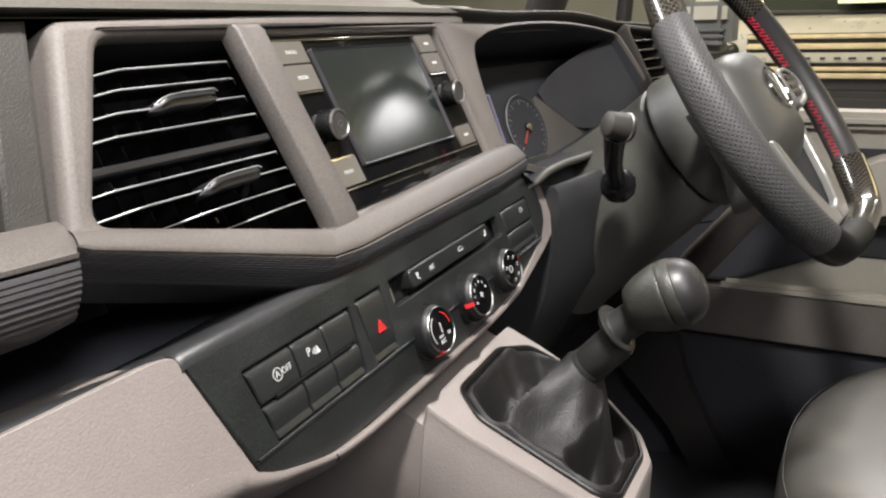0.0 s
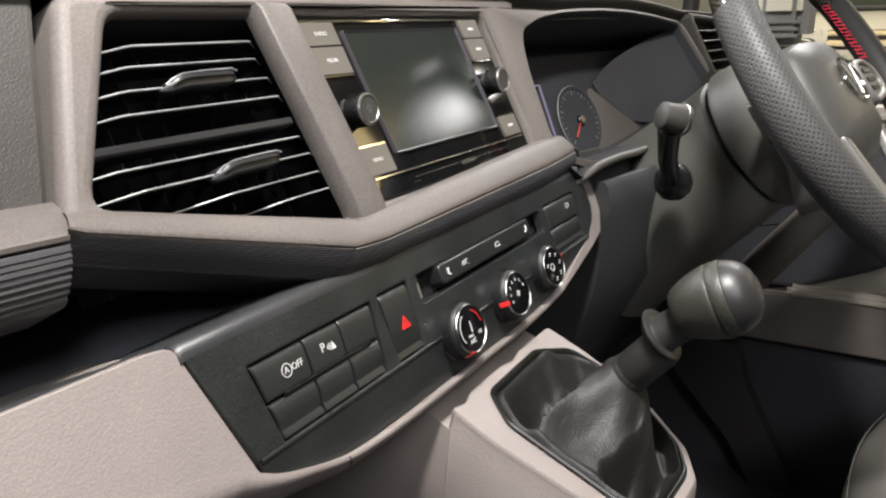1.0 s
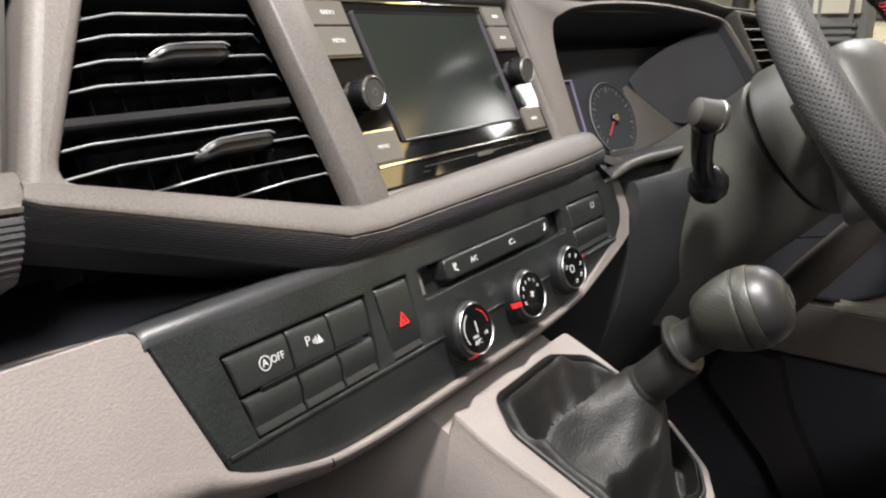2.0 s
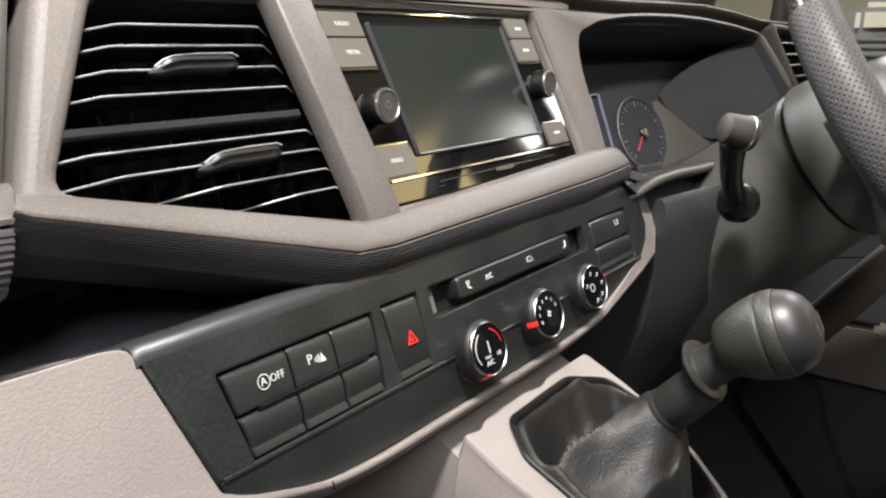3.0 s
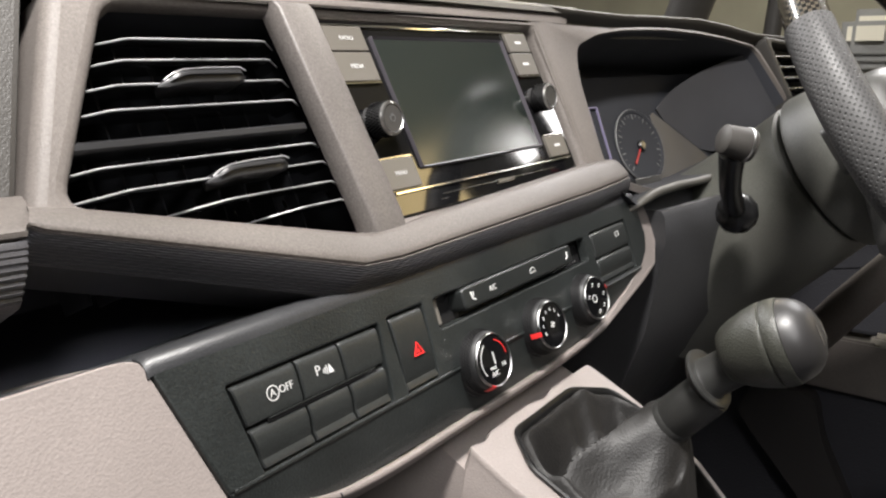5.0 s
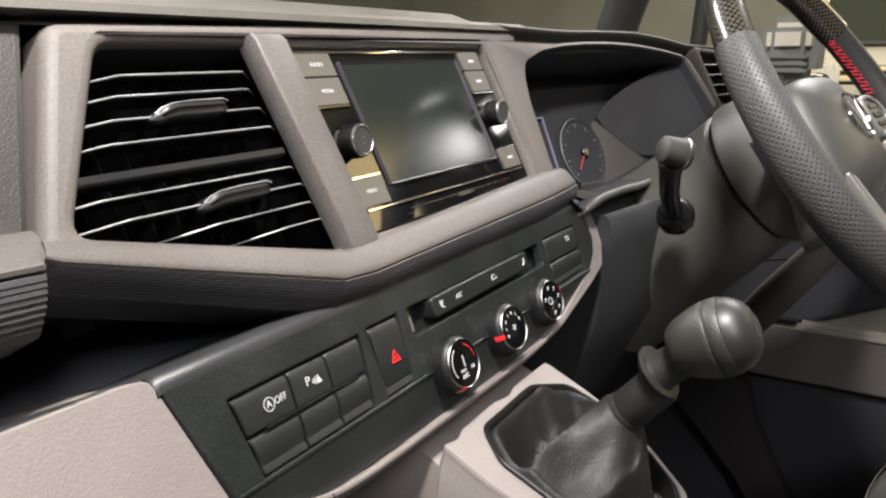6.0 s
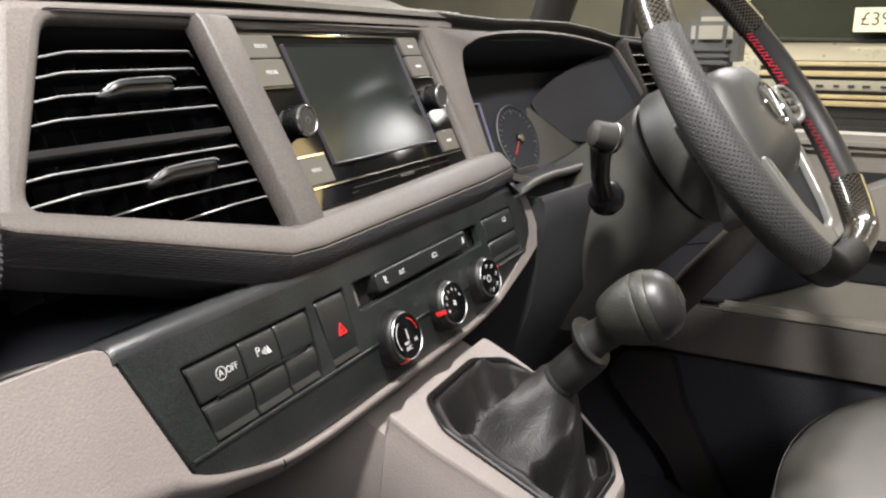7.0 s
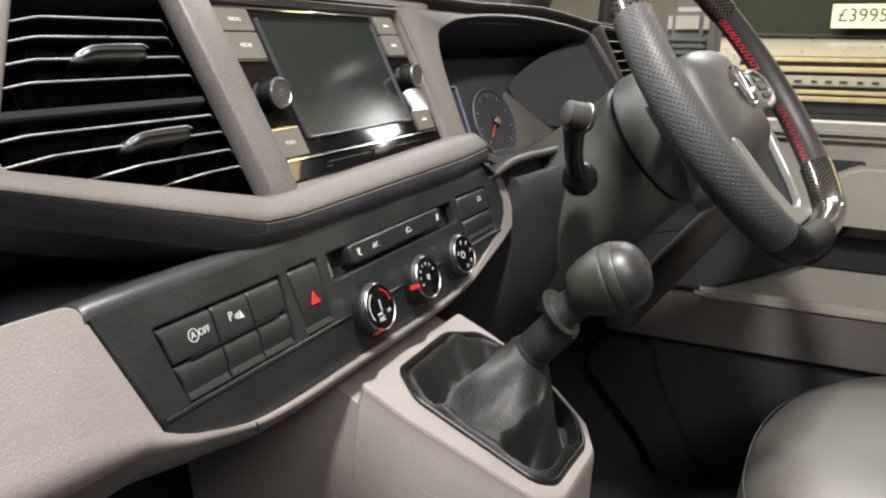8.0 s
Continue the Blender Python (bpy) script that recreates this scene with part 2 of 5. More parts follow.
def loft(rings, closed=True, cap=False):
    """A skin over rings of points, each ring with as many points."""
    bm = bmesh.new()
    rows = [[bm.verts.new(p) for p in ring] for ring in rings]
    n = len(rows[0])
    for a, b in zip(rows, rows[1:]):
        for i in range(n if closed else n - 1):
            j = (i + 1) % n
            bm.faces.new((a[i], a[j], b[j], b[i]))
    if cap:
        bm.faces.new(rows[0])
        bm.faces.new(rows[-1])
    bmesh.ops.recalc_face_normals(bm, faces=bm.faces)
    return bm


def thick(bm, depth):
    bmesh.ops.recalc_face_normals(bm, faces=bm.faces)
    bmesh.ops.solidify(bm, geom=bm.faces[:], thickness=depth)
    return bm


def lathe(profile, m, segments=40):
    """A turned body: (radius, height) along the third axis of m."""
    rings = [[(r * math.cos(a), r * math.sin(a), h) for a in (2 * math.pi * k / segments for k in range(segments))] for r, h in profile]
    if profile[0] == profile[-1]:
        bm = loft(rings, True, False)
        bmesh.ops.remove_doubles(bm, verts=bm.verts, dist=1e-7)
    else:
        bm = loft(rings, True, True)
    bm.transform(m)
    return bm


def hoop(r0, r1, h0, h1, m, segments=40):
    """A flat ring."""
    return lathe([(r0, h0), (r1, h0), (r1, h1), (r0, h1), (r0, h0)], m, segments)


def sweep(points, radius, segments=10, cap=True):
    """A round bar along points; radius: one number or one a point."""
    pts = [Vector(p) for p in points]
    radii = radius if isinstance(radius, (list, tuple)) else [radius] * len(pts)
    rings, side = [], None
    for i, p in enumerate(pts):
        d = (pts[min(i + 1, len(pts) - 1)] - pts[max(i - 1, 0)]).normalized()
        if side is None:
            side = d.orthogonal().normalized()
        side = (side - d * side.dot(d)).normalized()
        up = d.cross(side)
        rings.append([p + radii[i] * (math.cos(a) * side + math.sin(a) * up) for a in (2 * math.pi * k / segments for k in range(segments))])
    return loft(rings, True, cap)


def box(x0, x1, y0, y1, z0, z1, width=0.0, m=None):
    bm = bmesh.new()
    bmesh.ops.create_cube(bm, size=1, matrix=Matrix.Translation(((x0 + x1) / 2, (y0 + y1) / 2, (z0 + z1) / 2)) @ Matrix.Diagonal((x1 - x0, y1 - y0, z1 - z0, 1)))
    bevel(bm, width)
    if m:
        bm.transform(m)
    return bm


def join(*many):
    out = bmesh.new()
    for bm in many:
        me = bpy.data.meshes.new("joined")
        bm.to_mesh(me)
        bm.free()
        out.from_mesh(me)
        bpy.data.meshes.remove(me)
    return out


def lettering(text, size, x, y, n, m, align="CENTER", squash=1.0):
    """Raised printed letters in the plane of m."""
    curve = bpy.data.curves.new("lettering", "FONT")
    curve.body, curve.size, curve.align_x, curve.align_y = text, size, align, "CENTER"
    curve.offset = -0.014 * size if size < 0.02 else 0.0
    curve.extrude = 0.00015
    curve.resolution_u = 3
    ob = new("lettering", curve)
    me = bpy.data.meshes.new_from_object(ob.evaluated_get(bpy.context.evaluated_depsgraph_get()))
    bpy.data.objects.remove(ob)
    bpy.data.curves.remove(curve)
    bm = bmesh.new()
    bm.from_mesh(me)
    bpy.data.meshes.remove(me)
    bm.transform(m @ Matrix.Translation((x, y, n)) @ Matrix.Diagonal((squash, 1, 1, 1)))
    return bm


def at(m, x, y, n=0.0):
    return m @ Vector((x, y, n))


def by_angle(poly, n, c=(0.0, 0.0)):
    """The outline met by n even rays from its middle."""
    out = []
    for k in range(n):
        a = 2 * math.pi * k / n
        d = Vector((math.cos(a), math.sin(a)))
        best = None
        for i in range(len(poly)):
            p, q = Vector(poly[i]) - Vector(c), Vector(poly[(i + 1) % len(poly)]) - Vector(c)
            e = q - p
            den = d.x * e.y - d.y * e.x
            if abs(den) < 1e-12:
                continue
            t = (p.x * e.y - p.y * e.x) / den
            s = (p.x * d.y - p.y * d.x) / den
            if t > 0 and -1e-6 <= s <= 1 + 1e-6 and (best is None or t > best):
                best = t
        out.append((c[0] + best * d.x, c[1] + best * d.y))
    return out


# ---- upper dashboard ----
# one soft frame carries the air vent, the radio and the instrument hood
VENT = rounded([(-0.239, 0.004), (-0.283, -0.081), (-0.133, -0.121), (-0.110, -0.121), (-0.128, 0.004)], 0.006)
dash = thing("dashboard", (0, 0.2, 1.1), "taupe moulded van dashboard with vent, radio and instrument bays", "dashboard")
outer = [(-0.262, 0.014), (-0.302, -0.090), (-0.140, -0.134), (-0.112, -0.135), (0.192, -0.130), (0.176, -0.116), (0.181, -0.012), (0.196, 0.012), (0.225, 0.022), (0.02, 0.021)]
hole = [(-0.239, 0.004), (-0.283, -0.081), (-0.133, -0.121), (-0.110, -0.119), (0.136, -0.119), (0.128, 0.003)]
part("face_frame", prism(rounded(outer, 0.008), -0.055, 0.0, FACE, 0.0065, [rounded(hole, 0.009)], 4), TAUPE, dash)

part("pillar_plate", prism([(0.128, 0.010), (0.188, 0.012), (0.183, -0.012), (0.178, -0.060), (0.174, -0.118), (0.140, -0.118)], -0.02, -0.0006, FACE), TAUPE, dash)
# the ledge below the openings, rolled outwards, from the seam on the passenger side to the hood
ledge_in = [(-0.300, -0.080), (-0.283, -0.083), (-0.133, -0.122), (-0.112, -0.122), (0.136, -0.114), (0.172, -0.114), (0.186, -0.115), (0.197, -0.119), (0.203, -0.125)]
ledge_out = [(-0.306, -0.089), (-0.300, -0.092), (-0.152, -0.138), (-0.124, -0.140), (0.119, -0.137), (0.166, -0.135), (0.186, -0.134), (0.199, -0.133), (0.205, -0.131)]
ledge_n = [1, 1, 1, 1, 1, 1, 0.95, 0.65, 0.0]


def rolled(profile, dense=0):
    """Skin from the inner line to the outer one: (share of the way, depth, wave)."""
    def station(f, s, n):
        i = min(int(f), len(ledge_in) - 2)
        t = f - i
        q = Vector(ledge_in[i]).lerp(Vector(ledge_in[i + 1]), t).lerp(Vector(ledge_out[i]).lerp(Vector(ledge_out[i + 1]), t), s)
        k = ledge_n[i] * (1 - t) + ledge_n[i + 1] * t
        return at(FACE, q.x, q.y, n * k - 0.012 * (1 - k))
    marks = sorted({k / 5 for k in range(5 * (len(ledge_in) - 1) + 1)} | {1.96, 2.04, 2.96, 3.04})
    # spans of unlike length: even steps along the ledge
    if dense:
        span = [(Vector(b) - Vector(a)).length for a, b in zip(ledge_out, ledge_out[1:])]
        marks = [i + k / max(2, int(s / dense)) for i, s in enumerate(span) for k in range(max(2, int(s / dense)))] + [len(span)]
        run = [sum(span[:int(f)]) + (f - int(f)) * (span[int(f)] if f < len(span) else 0) for f in marks]
        waves = [r / 0.0085 / 7.4 for r in run]
    else:
        waves = marks

    def row(s, n, wave=0.0, phase=0.0):
        out = []
        for f, g in zip(marks, waves):
            w = wave * math.sin(2 * math.pi * g * 7.4 + phase)
            out.append(station(f, s + 0.06 * w, n + 0.0008 * w))
        return out

    return loft([row(*entry) for entry in profile], False)


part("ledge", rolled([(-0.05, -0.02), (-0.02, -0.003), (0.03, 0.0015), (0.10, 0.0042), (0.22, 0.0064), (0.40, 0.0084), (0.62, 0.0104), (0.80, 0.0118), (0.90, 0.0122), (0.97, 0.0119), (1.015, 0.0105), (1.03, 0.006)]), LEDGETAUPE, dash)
# ribbed black trim under the ledge, in fine steps
steps = [(1.0, 0.004), (1.03, 0.0105)]
for k in range(12):
    s = 1.06 + 0.060 * k
    d = 0.0125 - 0.000075 * k * k
    steps += [(s, d - 0.0002, 0.07, 1.7 * k), (s + 0.016, d + 0.0003, 0.12, 1.7 * k), (s + 0.034, d, 0.07, 1.7 * k), (s + 0.042, d - 0.0008), (s + 0.052, d - 0.0008)]
steps += [(1.79, 0.0), (1.82, -0.03)]
# top rib coloured lighter than the black trim, for the light it catches
part("top_ribs", rolled(steps[:7], 0.002), LEDGETAUPE, dash, "upper rib in lighter taupe for the light it catches")
part("ribbed_trim", rolled(steps[6:], 0.002), TRIMBLACK, dash, "black satin trim strip with fine ribs")

# passenger side beyond the seam
end_ribs = [(-0.3085, -0.0935, 0.006), (-0.309, -0.0945, 0.0120)]
for k in range(8):
    v = -0.0955 - 0.0024 * k
    d = 0.0122 - 0.00017 * k * k
    end_ribs += [(-0.3095 - 0.0006 * k, v, d), (-0.3095 - 0.0006 * k, v - 0.0015, d), (-0.3097 - 0.0006 * k, v - 0.0017, d - 0.0006), (-0.3098 - 0.0006 * k, v - 0.0022, d - 0.0007)]
end_ribs += [(-0.314, -0.116, 0.0), (-0.314, -0.118, -0.03)]
ledge_prof = ((-0.298, -0.074, -0.006), (-0.300, -0.078, 0.0), (-0.303, -0.084, 0.0068), (-0.306, -0.0890, 0.0110), (-0.3075, -0.0912, 0.0124), (-0.3085, -0.0930, 0.0118), (-0.3085, -0.0938, 0.007))
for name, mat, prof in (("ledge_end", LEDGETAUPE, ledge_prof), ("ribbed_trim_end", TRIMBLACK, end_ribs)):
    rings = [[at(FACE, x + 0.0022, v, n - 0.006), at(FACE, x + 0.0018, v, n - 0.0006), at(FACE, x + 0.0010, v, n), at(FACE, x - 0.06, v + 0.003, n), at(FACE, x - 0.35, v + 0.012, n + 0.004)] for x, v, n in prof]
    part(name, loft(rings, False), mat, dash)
part("side_panel", prism([(-0.62, 0.014), (-0.62, -0.085), (-0.322, -0.080), (-0.283, 0.004)], -0.03, -0.012, FACE, 0.004), SATIN, dash)
part("side_pillar", prism([(-0.290, 0.016), (-0.268, 0.016), (-0.300, -0.080), (-0.322, -0.080)], -0.04, -0.006, FACE, 0.003), TAUPE_DARK, dash)

# dark top pad up to the windscreen
rings = []
for y, z in ((0.012, 1.2235), (0.006, 1.221), (0.004, 1.217), (0.02, 1.213), (0.05, 1.222), (0.09, 1.236), (0.2, 1.246), (0.75, 1.235), (0.75, 1.1)):
    rings.append([Vector((x, y - 0.0 * x, z)) for x in (-0.85, -0.4, -0.1, 0.1, 0.22)])
part("top_pad", loft(rings, False), TOPPAD, dash, "dark grained top pad")
part("backing", join(box(-0.86, 0.18, 0.115, 0.60, 0.62, 1.215), box(0.18, 0.86, 0.12, 0.60, 0.62, 1.19)), BLACK, dash)

# ---- air vent ----
vent = thing("air_vent", at(FACE, -0.2, -0.06, -0.03), "wide black air vent with horizontal slats and two sliding tabs", "air vent")
part("duct", join(prism([(-0.245, 0.008), (-0.29, -0.083), (-0.125, -0.126), (-0.118, 0.008)], -0.075, -0.072, FACE)), VOID, vent)
mid = Vector((-0.19, -0.06))
part("liner", loft([[at(FACE, mid.x + (x - mid.x) * 0.992, mid.y + (y - mid.y) * 0.992, n) for x, y in VENT] for n in (-0.0085, -0.074)]), VOID, vent, "black duct liner")
# height, inner knee of each slat on both sides, and how far its ends run past the knees
SLATS = ((-0.0113, -0.2306, -0.1552, 0.030), (-0.0214, -0.2368, -0.1560, 0.030), (-0.0327, -0.2428, -0.1524, 0.030), (-0.0438, -0.2489, -0.1496, 0.030), (-0.0682, -0.2620, -0.1457, 0.028), (-0.0788, -0.2515, -0.1425, 0.036), (-0.0900, -0.2045, -0.1413, 0.050), (-0.1008, -0.1625, -0.1385, 0.060))
for v, xl, xr, run in SLATS:
    nose = [(xl - run, -0.0045 - 0.55 * run), (xl - 0.004, -0.0053), (xl - 0.0015, -0.0043), (xl + 0.0015, -0.004), (xr - 0.002, -0.004), (xr + 0.001, -0.0048), (xr + 0.014, -0.015)]
    t, depth = 0.0006, 0.020
    rings = []
    for dv, back in ((t, 0.0008), (t * 0.6, 0.0002), (0, 0.0), (-t * 0.6, 0.0002), (-t, 0.0008), (-t + 0.0012, depth), (t + 0.0012, depth)):
        rings.append([at(FACE, x, v + dv, n - back) for x, n in nose])
    part("slat", loft(rings + rings[:1], False), SLATBLACK, vent)
    part("slat_edge", sweep([at(FACE, x, v + 0.0003, n + 0.0001) for x, n in nose], 0.00050, 6), SLATGLINT, vent, "thin pale strip painted as the slat edge's glint")
rings = []
for dv, back in ((0.0026, 0.0022), (0.0022, 0.0008), (0.0012, 0.0), (-0.0012, 0.0), (-0.0022, 0.0008), (-0.0026, 0.0022), (-0.0016, 0.020), (0.0016, 0.020)):
    rings.append([at(FACE, x, -0.0582 + dv, -0.004 - back) for x in (-0.285, -0.24, -0.19, -0.1455)])
part("centre_bar", loft(rings + rings[:1], False), TABBLACK, vent, "thick gloss black centre bar")
for x, v in ((-0.2008, -0.0306), (-0.1920, -0.0772)):
    # a rounded grip, hollowed towards its lower edge
    def grip(s0, s1, lift, drop, n0, n1, end):
        rings = []
        for k in range(13):
            q = k / 12
            e = min(1, math.sin(math.pi * q) * end) ** 0.5
            c = s0 + (s1 - s0) * q
            tilt = -0.0016 * max(0, (0.30 - q) / 0.30) ** 1.5 * 2
            rings.append([at(FACE, x + c, v + tilt + a * (lift if a > 0 else drop) * max(0.12, e), n0 + (n1 - n0) * b * max(0.15, e)) for a, b in ((-1, -2.5), (-1, 0.55), (-0.75, 0.9), (-0.2, 1.0), (0.5, 1.0), (0.85, 0.85), (1, 0.5), (1, -2.5))])
        return loft(rings, True, True)
    part("tab", grip(-0.0250, 0.0255, 0.0022, 0.0040, -0.004, 0.0005, 2.6), TABBLACK, vent, "rounded sliding tab")
    part("tab_ridge", grip(-0.0225, 0.0240, 0.0034, -0.0008, -0.003, 0.0022, 3.0), TABBLACK, vent, "raised upper ridge of the tab")
    part("tab_edge", sweep([at(FACE, x + c, v + u, n) for c, u, n in ((-0.0225, -0.0012, -0.0012), (-0.0185, 0.0010, 0.0006), (-0.0130, 0.0024, 0.0018), (0.0, 0.0030, 0.0022), (0.0190, 0.0030, 0.0022), (0.0230, 0.0018, 0.0010))], 0.00042, 6), SLATGLINT, vent, "pale strip painted as the tab edge's glint")
for k in range(9):
    x = -0.268 + 0.0165 * k
    part("vane", prism(rect(x, x + 0.001, -0.118, 0.0), -0.066, -0.040, FACE), VOID, vent)
    part("vane_tip", box(-0.0006, 0.0006, -0.0022, 0.0022, -0.001, 0.001, 0.0004, FACE @ Matrix.Translation((x + 0.0115, -0.0535 if k % 2 else -0.0935, -0.026)) @ Matrix.Rotation(0.25, 4, "Z")), SLATBLACK, vent, "small gloss vane tip")

# slanted bar between vent and radio, standing proud
rings = []
for xl, xr, v in ((-0.1485, -0.1205, 0.0080), (-0.1475, -0.1195, 0.0045), (-0.1310, -0.1030, -0.1150), (-0.1298, -0.1015, -0.1245)):
    end = 0.0 if -0.12 < v < 0.006 else -0.0015
    rings.append([at(FACE, x, v, n + end) for x, n in ((xl, -0.0075), (xl, -0.0060), (xl, -0.0036), (xl + 0.0016, 0.0040), (xl + 0.0024, 0.0050), (xl + 0.0034, 0.0054), (xr - 0.0014, 0.0048), (xr - 0.0004, 0.0042), (xr, 0.0030), (xr, -0.0075))])
part("divider_bar", loft(rings, True, True), BARTAUPE, dash, "slanted taupe divider bar")

# ---- radio ----
radio = thing("car_radio", at(RADIO, 0, -0.055), "gloss black car radio with touchscreen, grey keys and two knobs", "car radio")
fascia = part("fascia", prism(rect(-0.1135, 0.1185, -0.1185, 0.002, 0.002), -0.03, -0.004, RADIO, 0.001), PIANO, radio)
part("top_trim", prism(rect(-0.112, 0.113, -0.0014, 0.0002), -0.004, -0.0022, RADIO, 0.0004), CHROME, radio, "thin chrome strip")
part("lower_trim", prism(rect(-0.106, 0.111, -0.1052, -0.1036), -0.004, -0.0022, RADIO, 0.0004), CHROME, radio, "thin chrome strip")
BEZEL = material("dark_lilac_grey_bezel", (0.050, 0.046, 0.053), 0.32, grain=0.1)
bez = rect(-0.0734, 0.0760, -0.0925, -0.0068, 0.0015)
gl = rect(-0.0715, 0.0715, -0.0905, -0.009, 0.001)
crest = rect(-0.0727, 0.0750, -0.0916, -0.0074, 0.0013)
part("screen_bezel", loft([[at(RADIO, x, v, n) for x, v in loop] for loop, n in ((bez, -0.0060), (bez, -0.0030), (crest, -0.0014), (gl, -0.0030))]), BEZEL, radio, "dark lilac screen bezel")
part("touchscreen", prism(rect(-0.0725, 0.0725, -0.0915, -0.008), -0.006, -0.0029, RADIO), GLASS, radio, "dark switched-off glass screen")
for x0, x1, v0, v1, word, sz in ((-0.1115, -0.0795, -0.0165, -0.0016, "RADIO", 0.0042), (-0.1115, -0.0795, -0.0352, -0.0175, "MEDIA", 0.0042), (-0.1105, -0.0800, -0.1022, -0.0835, "MENU", 0.0042),
                             (0.0815, 0.1125, -0.0165, -0.0016, "", 0), (0.0815, 0.1125, -0.0352, -0.0175, "", 0), (0.0815, 0.1110, -0.1022, -0.0850, "", 0)):
    key = part("key", prism(rect(x0, x1, v0, v1, 0.0006, 2), -0.004, -0.0018, RADIO, 0.0004), KEY, radio)
    if word:
        part("legend", lettering(word, sz * 0.9, (x0 + x1) / 2, (v0 + v1) / 2, -0.0016, RADIO), PRINT, key, "white lettering " + word)
    else:
        part("legend", prism(rect((x0 + x1) / 2 - 0.0042, (x0 + x1) / 2 + 0.0042, (v0 + v1) / 2 - 0.001, (v0 + v1) / 2 + 0.001), -0.0017, -0.0015, RADIO), PRINT, key, "small pale marking")
for x0, x1, v in ((-0.1115, -0.0795, -0.0362), (0.0815, 0.1125, -0.0362), (-0.1105, -0.0800, -0.0828), (0.0815, 0.1110, -0.0843)):
    part("key_trim", prism(rect(x0, x1, v - 0.0006, v + 0.0005), -0.004, -0.002, RADIO), CHROME, radio, "fine chrome line")
part("disc_slot", join(prism(rect(-0.062, 0.085, -0.1105, -0.1098), -0.0042, -0.0036, RADIO), prism(rect(-0.066, -0.058, -0.1135, -0.1130), -0.0042, -0.0036, RADIO), prism(rect(0.0, 0.022, -0.1125, -0.1095), -0.0042, -0.003, RADIO)), SATIN, radio)
for x in (-0.0965, 0.0935):
    m = FACE @ Matrix.Translation((x + 0.0040, -0.0590 if x < 0 else -0.0540, -0.006)) @ Matrix.Rotation(radians(13), 4, "X")
    knob = part("knob", lathe([(0.0085, 0), (0.0085, 0.004), (0.0097, 0.0046), (0.0099, 0.0160), (0.0094, 0.0172), (0.0082, 0.0176), (0.0078, 0.0172), (0.0001, 0.0170)], m), RADIOKNURL, radio, "black turning knob")
    part("knob_ring", lathe([(0.0098, 0.0160), (0.0100, 0.0164), (0.0096, 0.0175), (0.0086, 0.0179), (0.0082, 0.0175), (0.0098, 0.0160)], m), ALU, knob, "silver ring")
    rows = []
    for k in range(36):
        for j in range(5):
            a = 2 * math.pi * (k + 0.5 * (j % 2)) / 36
            rows.append(box(-0.0005, 0.0005, -0.0005, 0.0005, -0.0006, 0.0006, 0, m @ Matrix.Translation((0.0101 * math.cos(a), 0.0101 * math.sin(a), 0.0062 + 0.0021 * j)) @ Matrix.Rotation(a, 4, "Z")))
    part("knurling", join(*rows), SATIN, knob)
    if x < 0:
        part("power_mark", join(hoop(0.0019, 0.0023, 0.0172, 0.0174, m, 20), box(-0.0002, 0.0002, 0.0008, 0.0026, 0.0172, 0.0175, 0, m)), GAUGEMARK, knob, "pale power symbol")

# ---- heater and switch panel ----
console_panel = thing("climate_control_unit", at(HEAT, 0, -0.04), "charcoal climate control unit with switches across the dashboard", "climate control")
RIDGE = -0.0580
upper = [(-0.2765, 0.001), (-0.2590, RIDGE), (0.171, RIDGE), (0.190, -0.046), (0.1970, -0.034), (0.194, -0.003), (0.182, 0.002)]
holes = [rounded([(-0.2465, -0.0158), (-0.2395, -0.0570), (-0.1535, -0.0570), (-0.1500, -0.0158)], 0.0015, 3), rounded([(-0.1425, -0.0148), (-0.1412, -0.0570), (-0.1150, -0.0570), (-0.1125, -0.0148)], 0.0015, 3), rect(-0.1025, 0.0868, -0.0325, -0.0150, 0.0025), rect(0.0980, 0.1625, -0.0550, -0.0138, 0.002)]
part("panel_face", prism(upper, -0.004, 0.003, HEAT, 0.0012, holes), PANEL, console_panel)
lower = [(-0.2588, RIDGE - 0.0002), (-0.2560, -0.0655), (-0.2470, -0.0735), (-0.2260, -0.0812), (-0.2020, -0.0857), (-0.1, -0.0882), (0.0, -0.0886), (0.050, -0.0872), (0.085, -0.0838), (0.135, -0.0700), (0.171, RIDGE - 0.0002)]
tilt = HEAT @ Matrix.Translation((0, RIDGE, 0.003)) @ Matrix.Rotation(radians(12), 4, "X") @ Matrix.Translation((0, -RIDGE, -0.003))
part("lower_face", prism(lower, -0.004, 0.0025, tilt, 0.0010), PANEL, console_panel)
part("ridge", sweep([at(HEAT, -0.2565, RIDGE, 0.0022), at(HEAT, 0.171, RIDGE, 0.0022)], 0.0013, 8), PANEL, console_panel)
part("recess", prism([(-0.265, -0.006), (-0.250, -0.062), (0.178, -0.062), (0.190, -0.006)], -0.012, -0.0085, HEAT), BLACK, console_panel)
SWITCHES = ((-0.2450, -0.2086, -0.0360, -0.0170, 1), (-0.2078, -0.1806, -0.0360, -0.0170, 0), (-0.1798, -0.1512, -0.0360, -0.0170, -1), (-0.2450, -0.2086, -0.0560, -0.0374, 1), (-0.2078, -0.1806, -0.0560, -0.0374, 0), (-0.1798, -0.1512, -0.0560, -0.0374, -1),
            (-0.1412, -0.1138, -0.0560, -0.0160, 0), (0.0990, 0.1615, -0.0345, -0.0148, 0), (0.0990, 0.1615, -0.0540, -0.0357, 0))
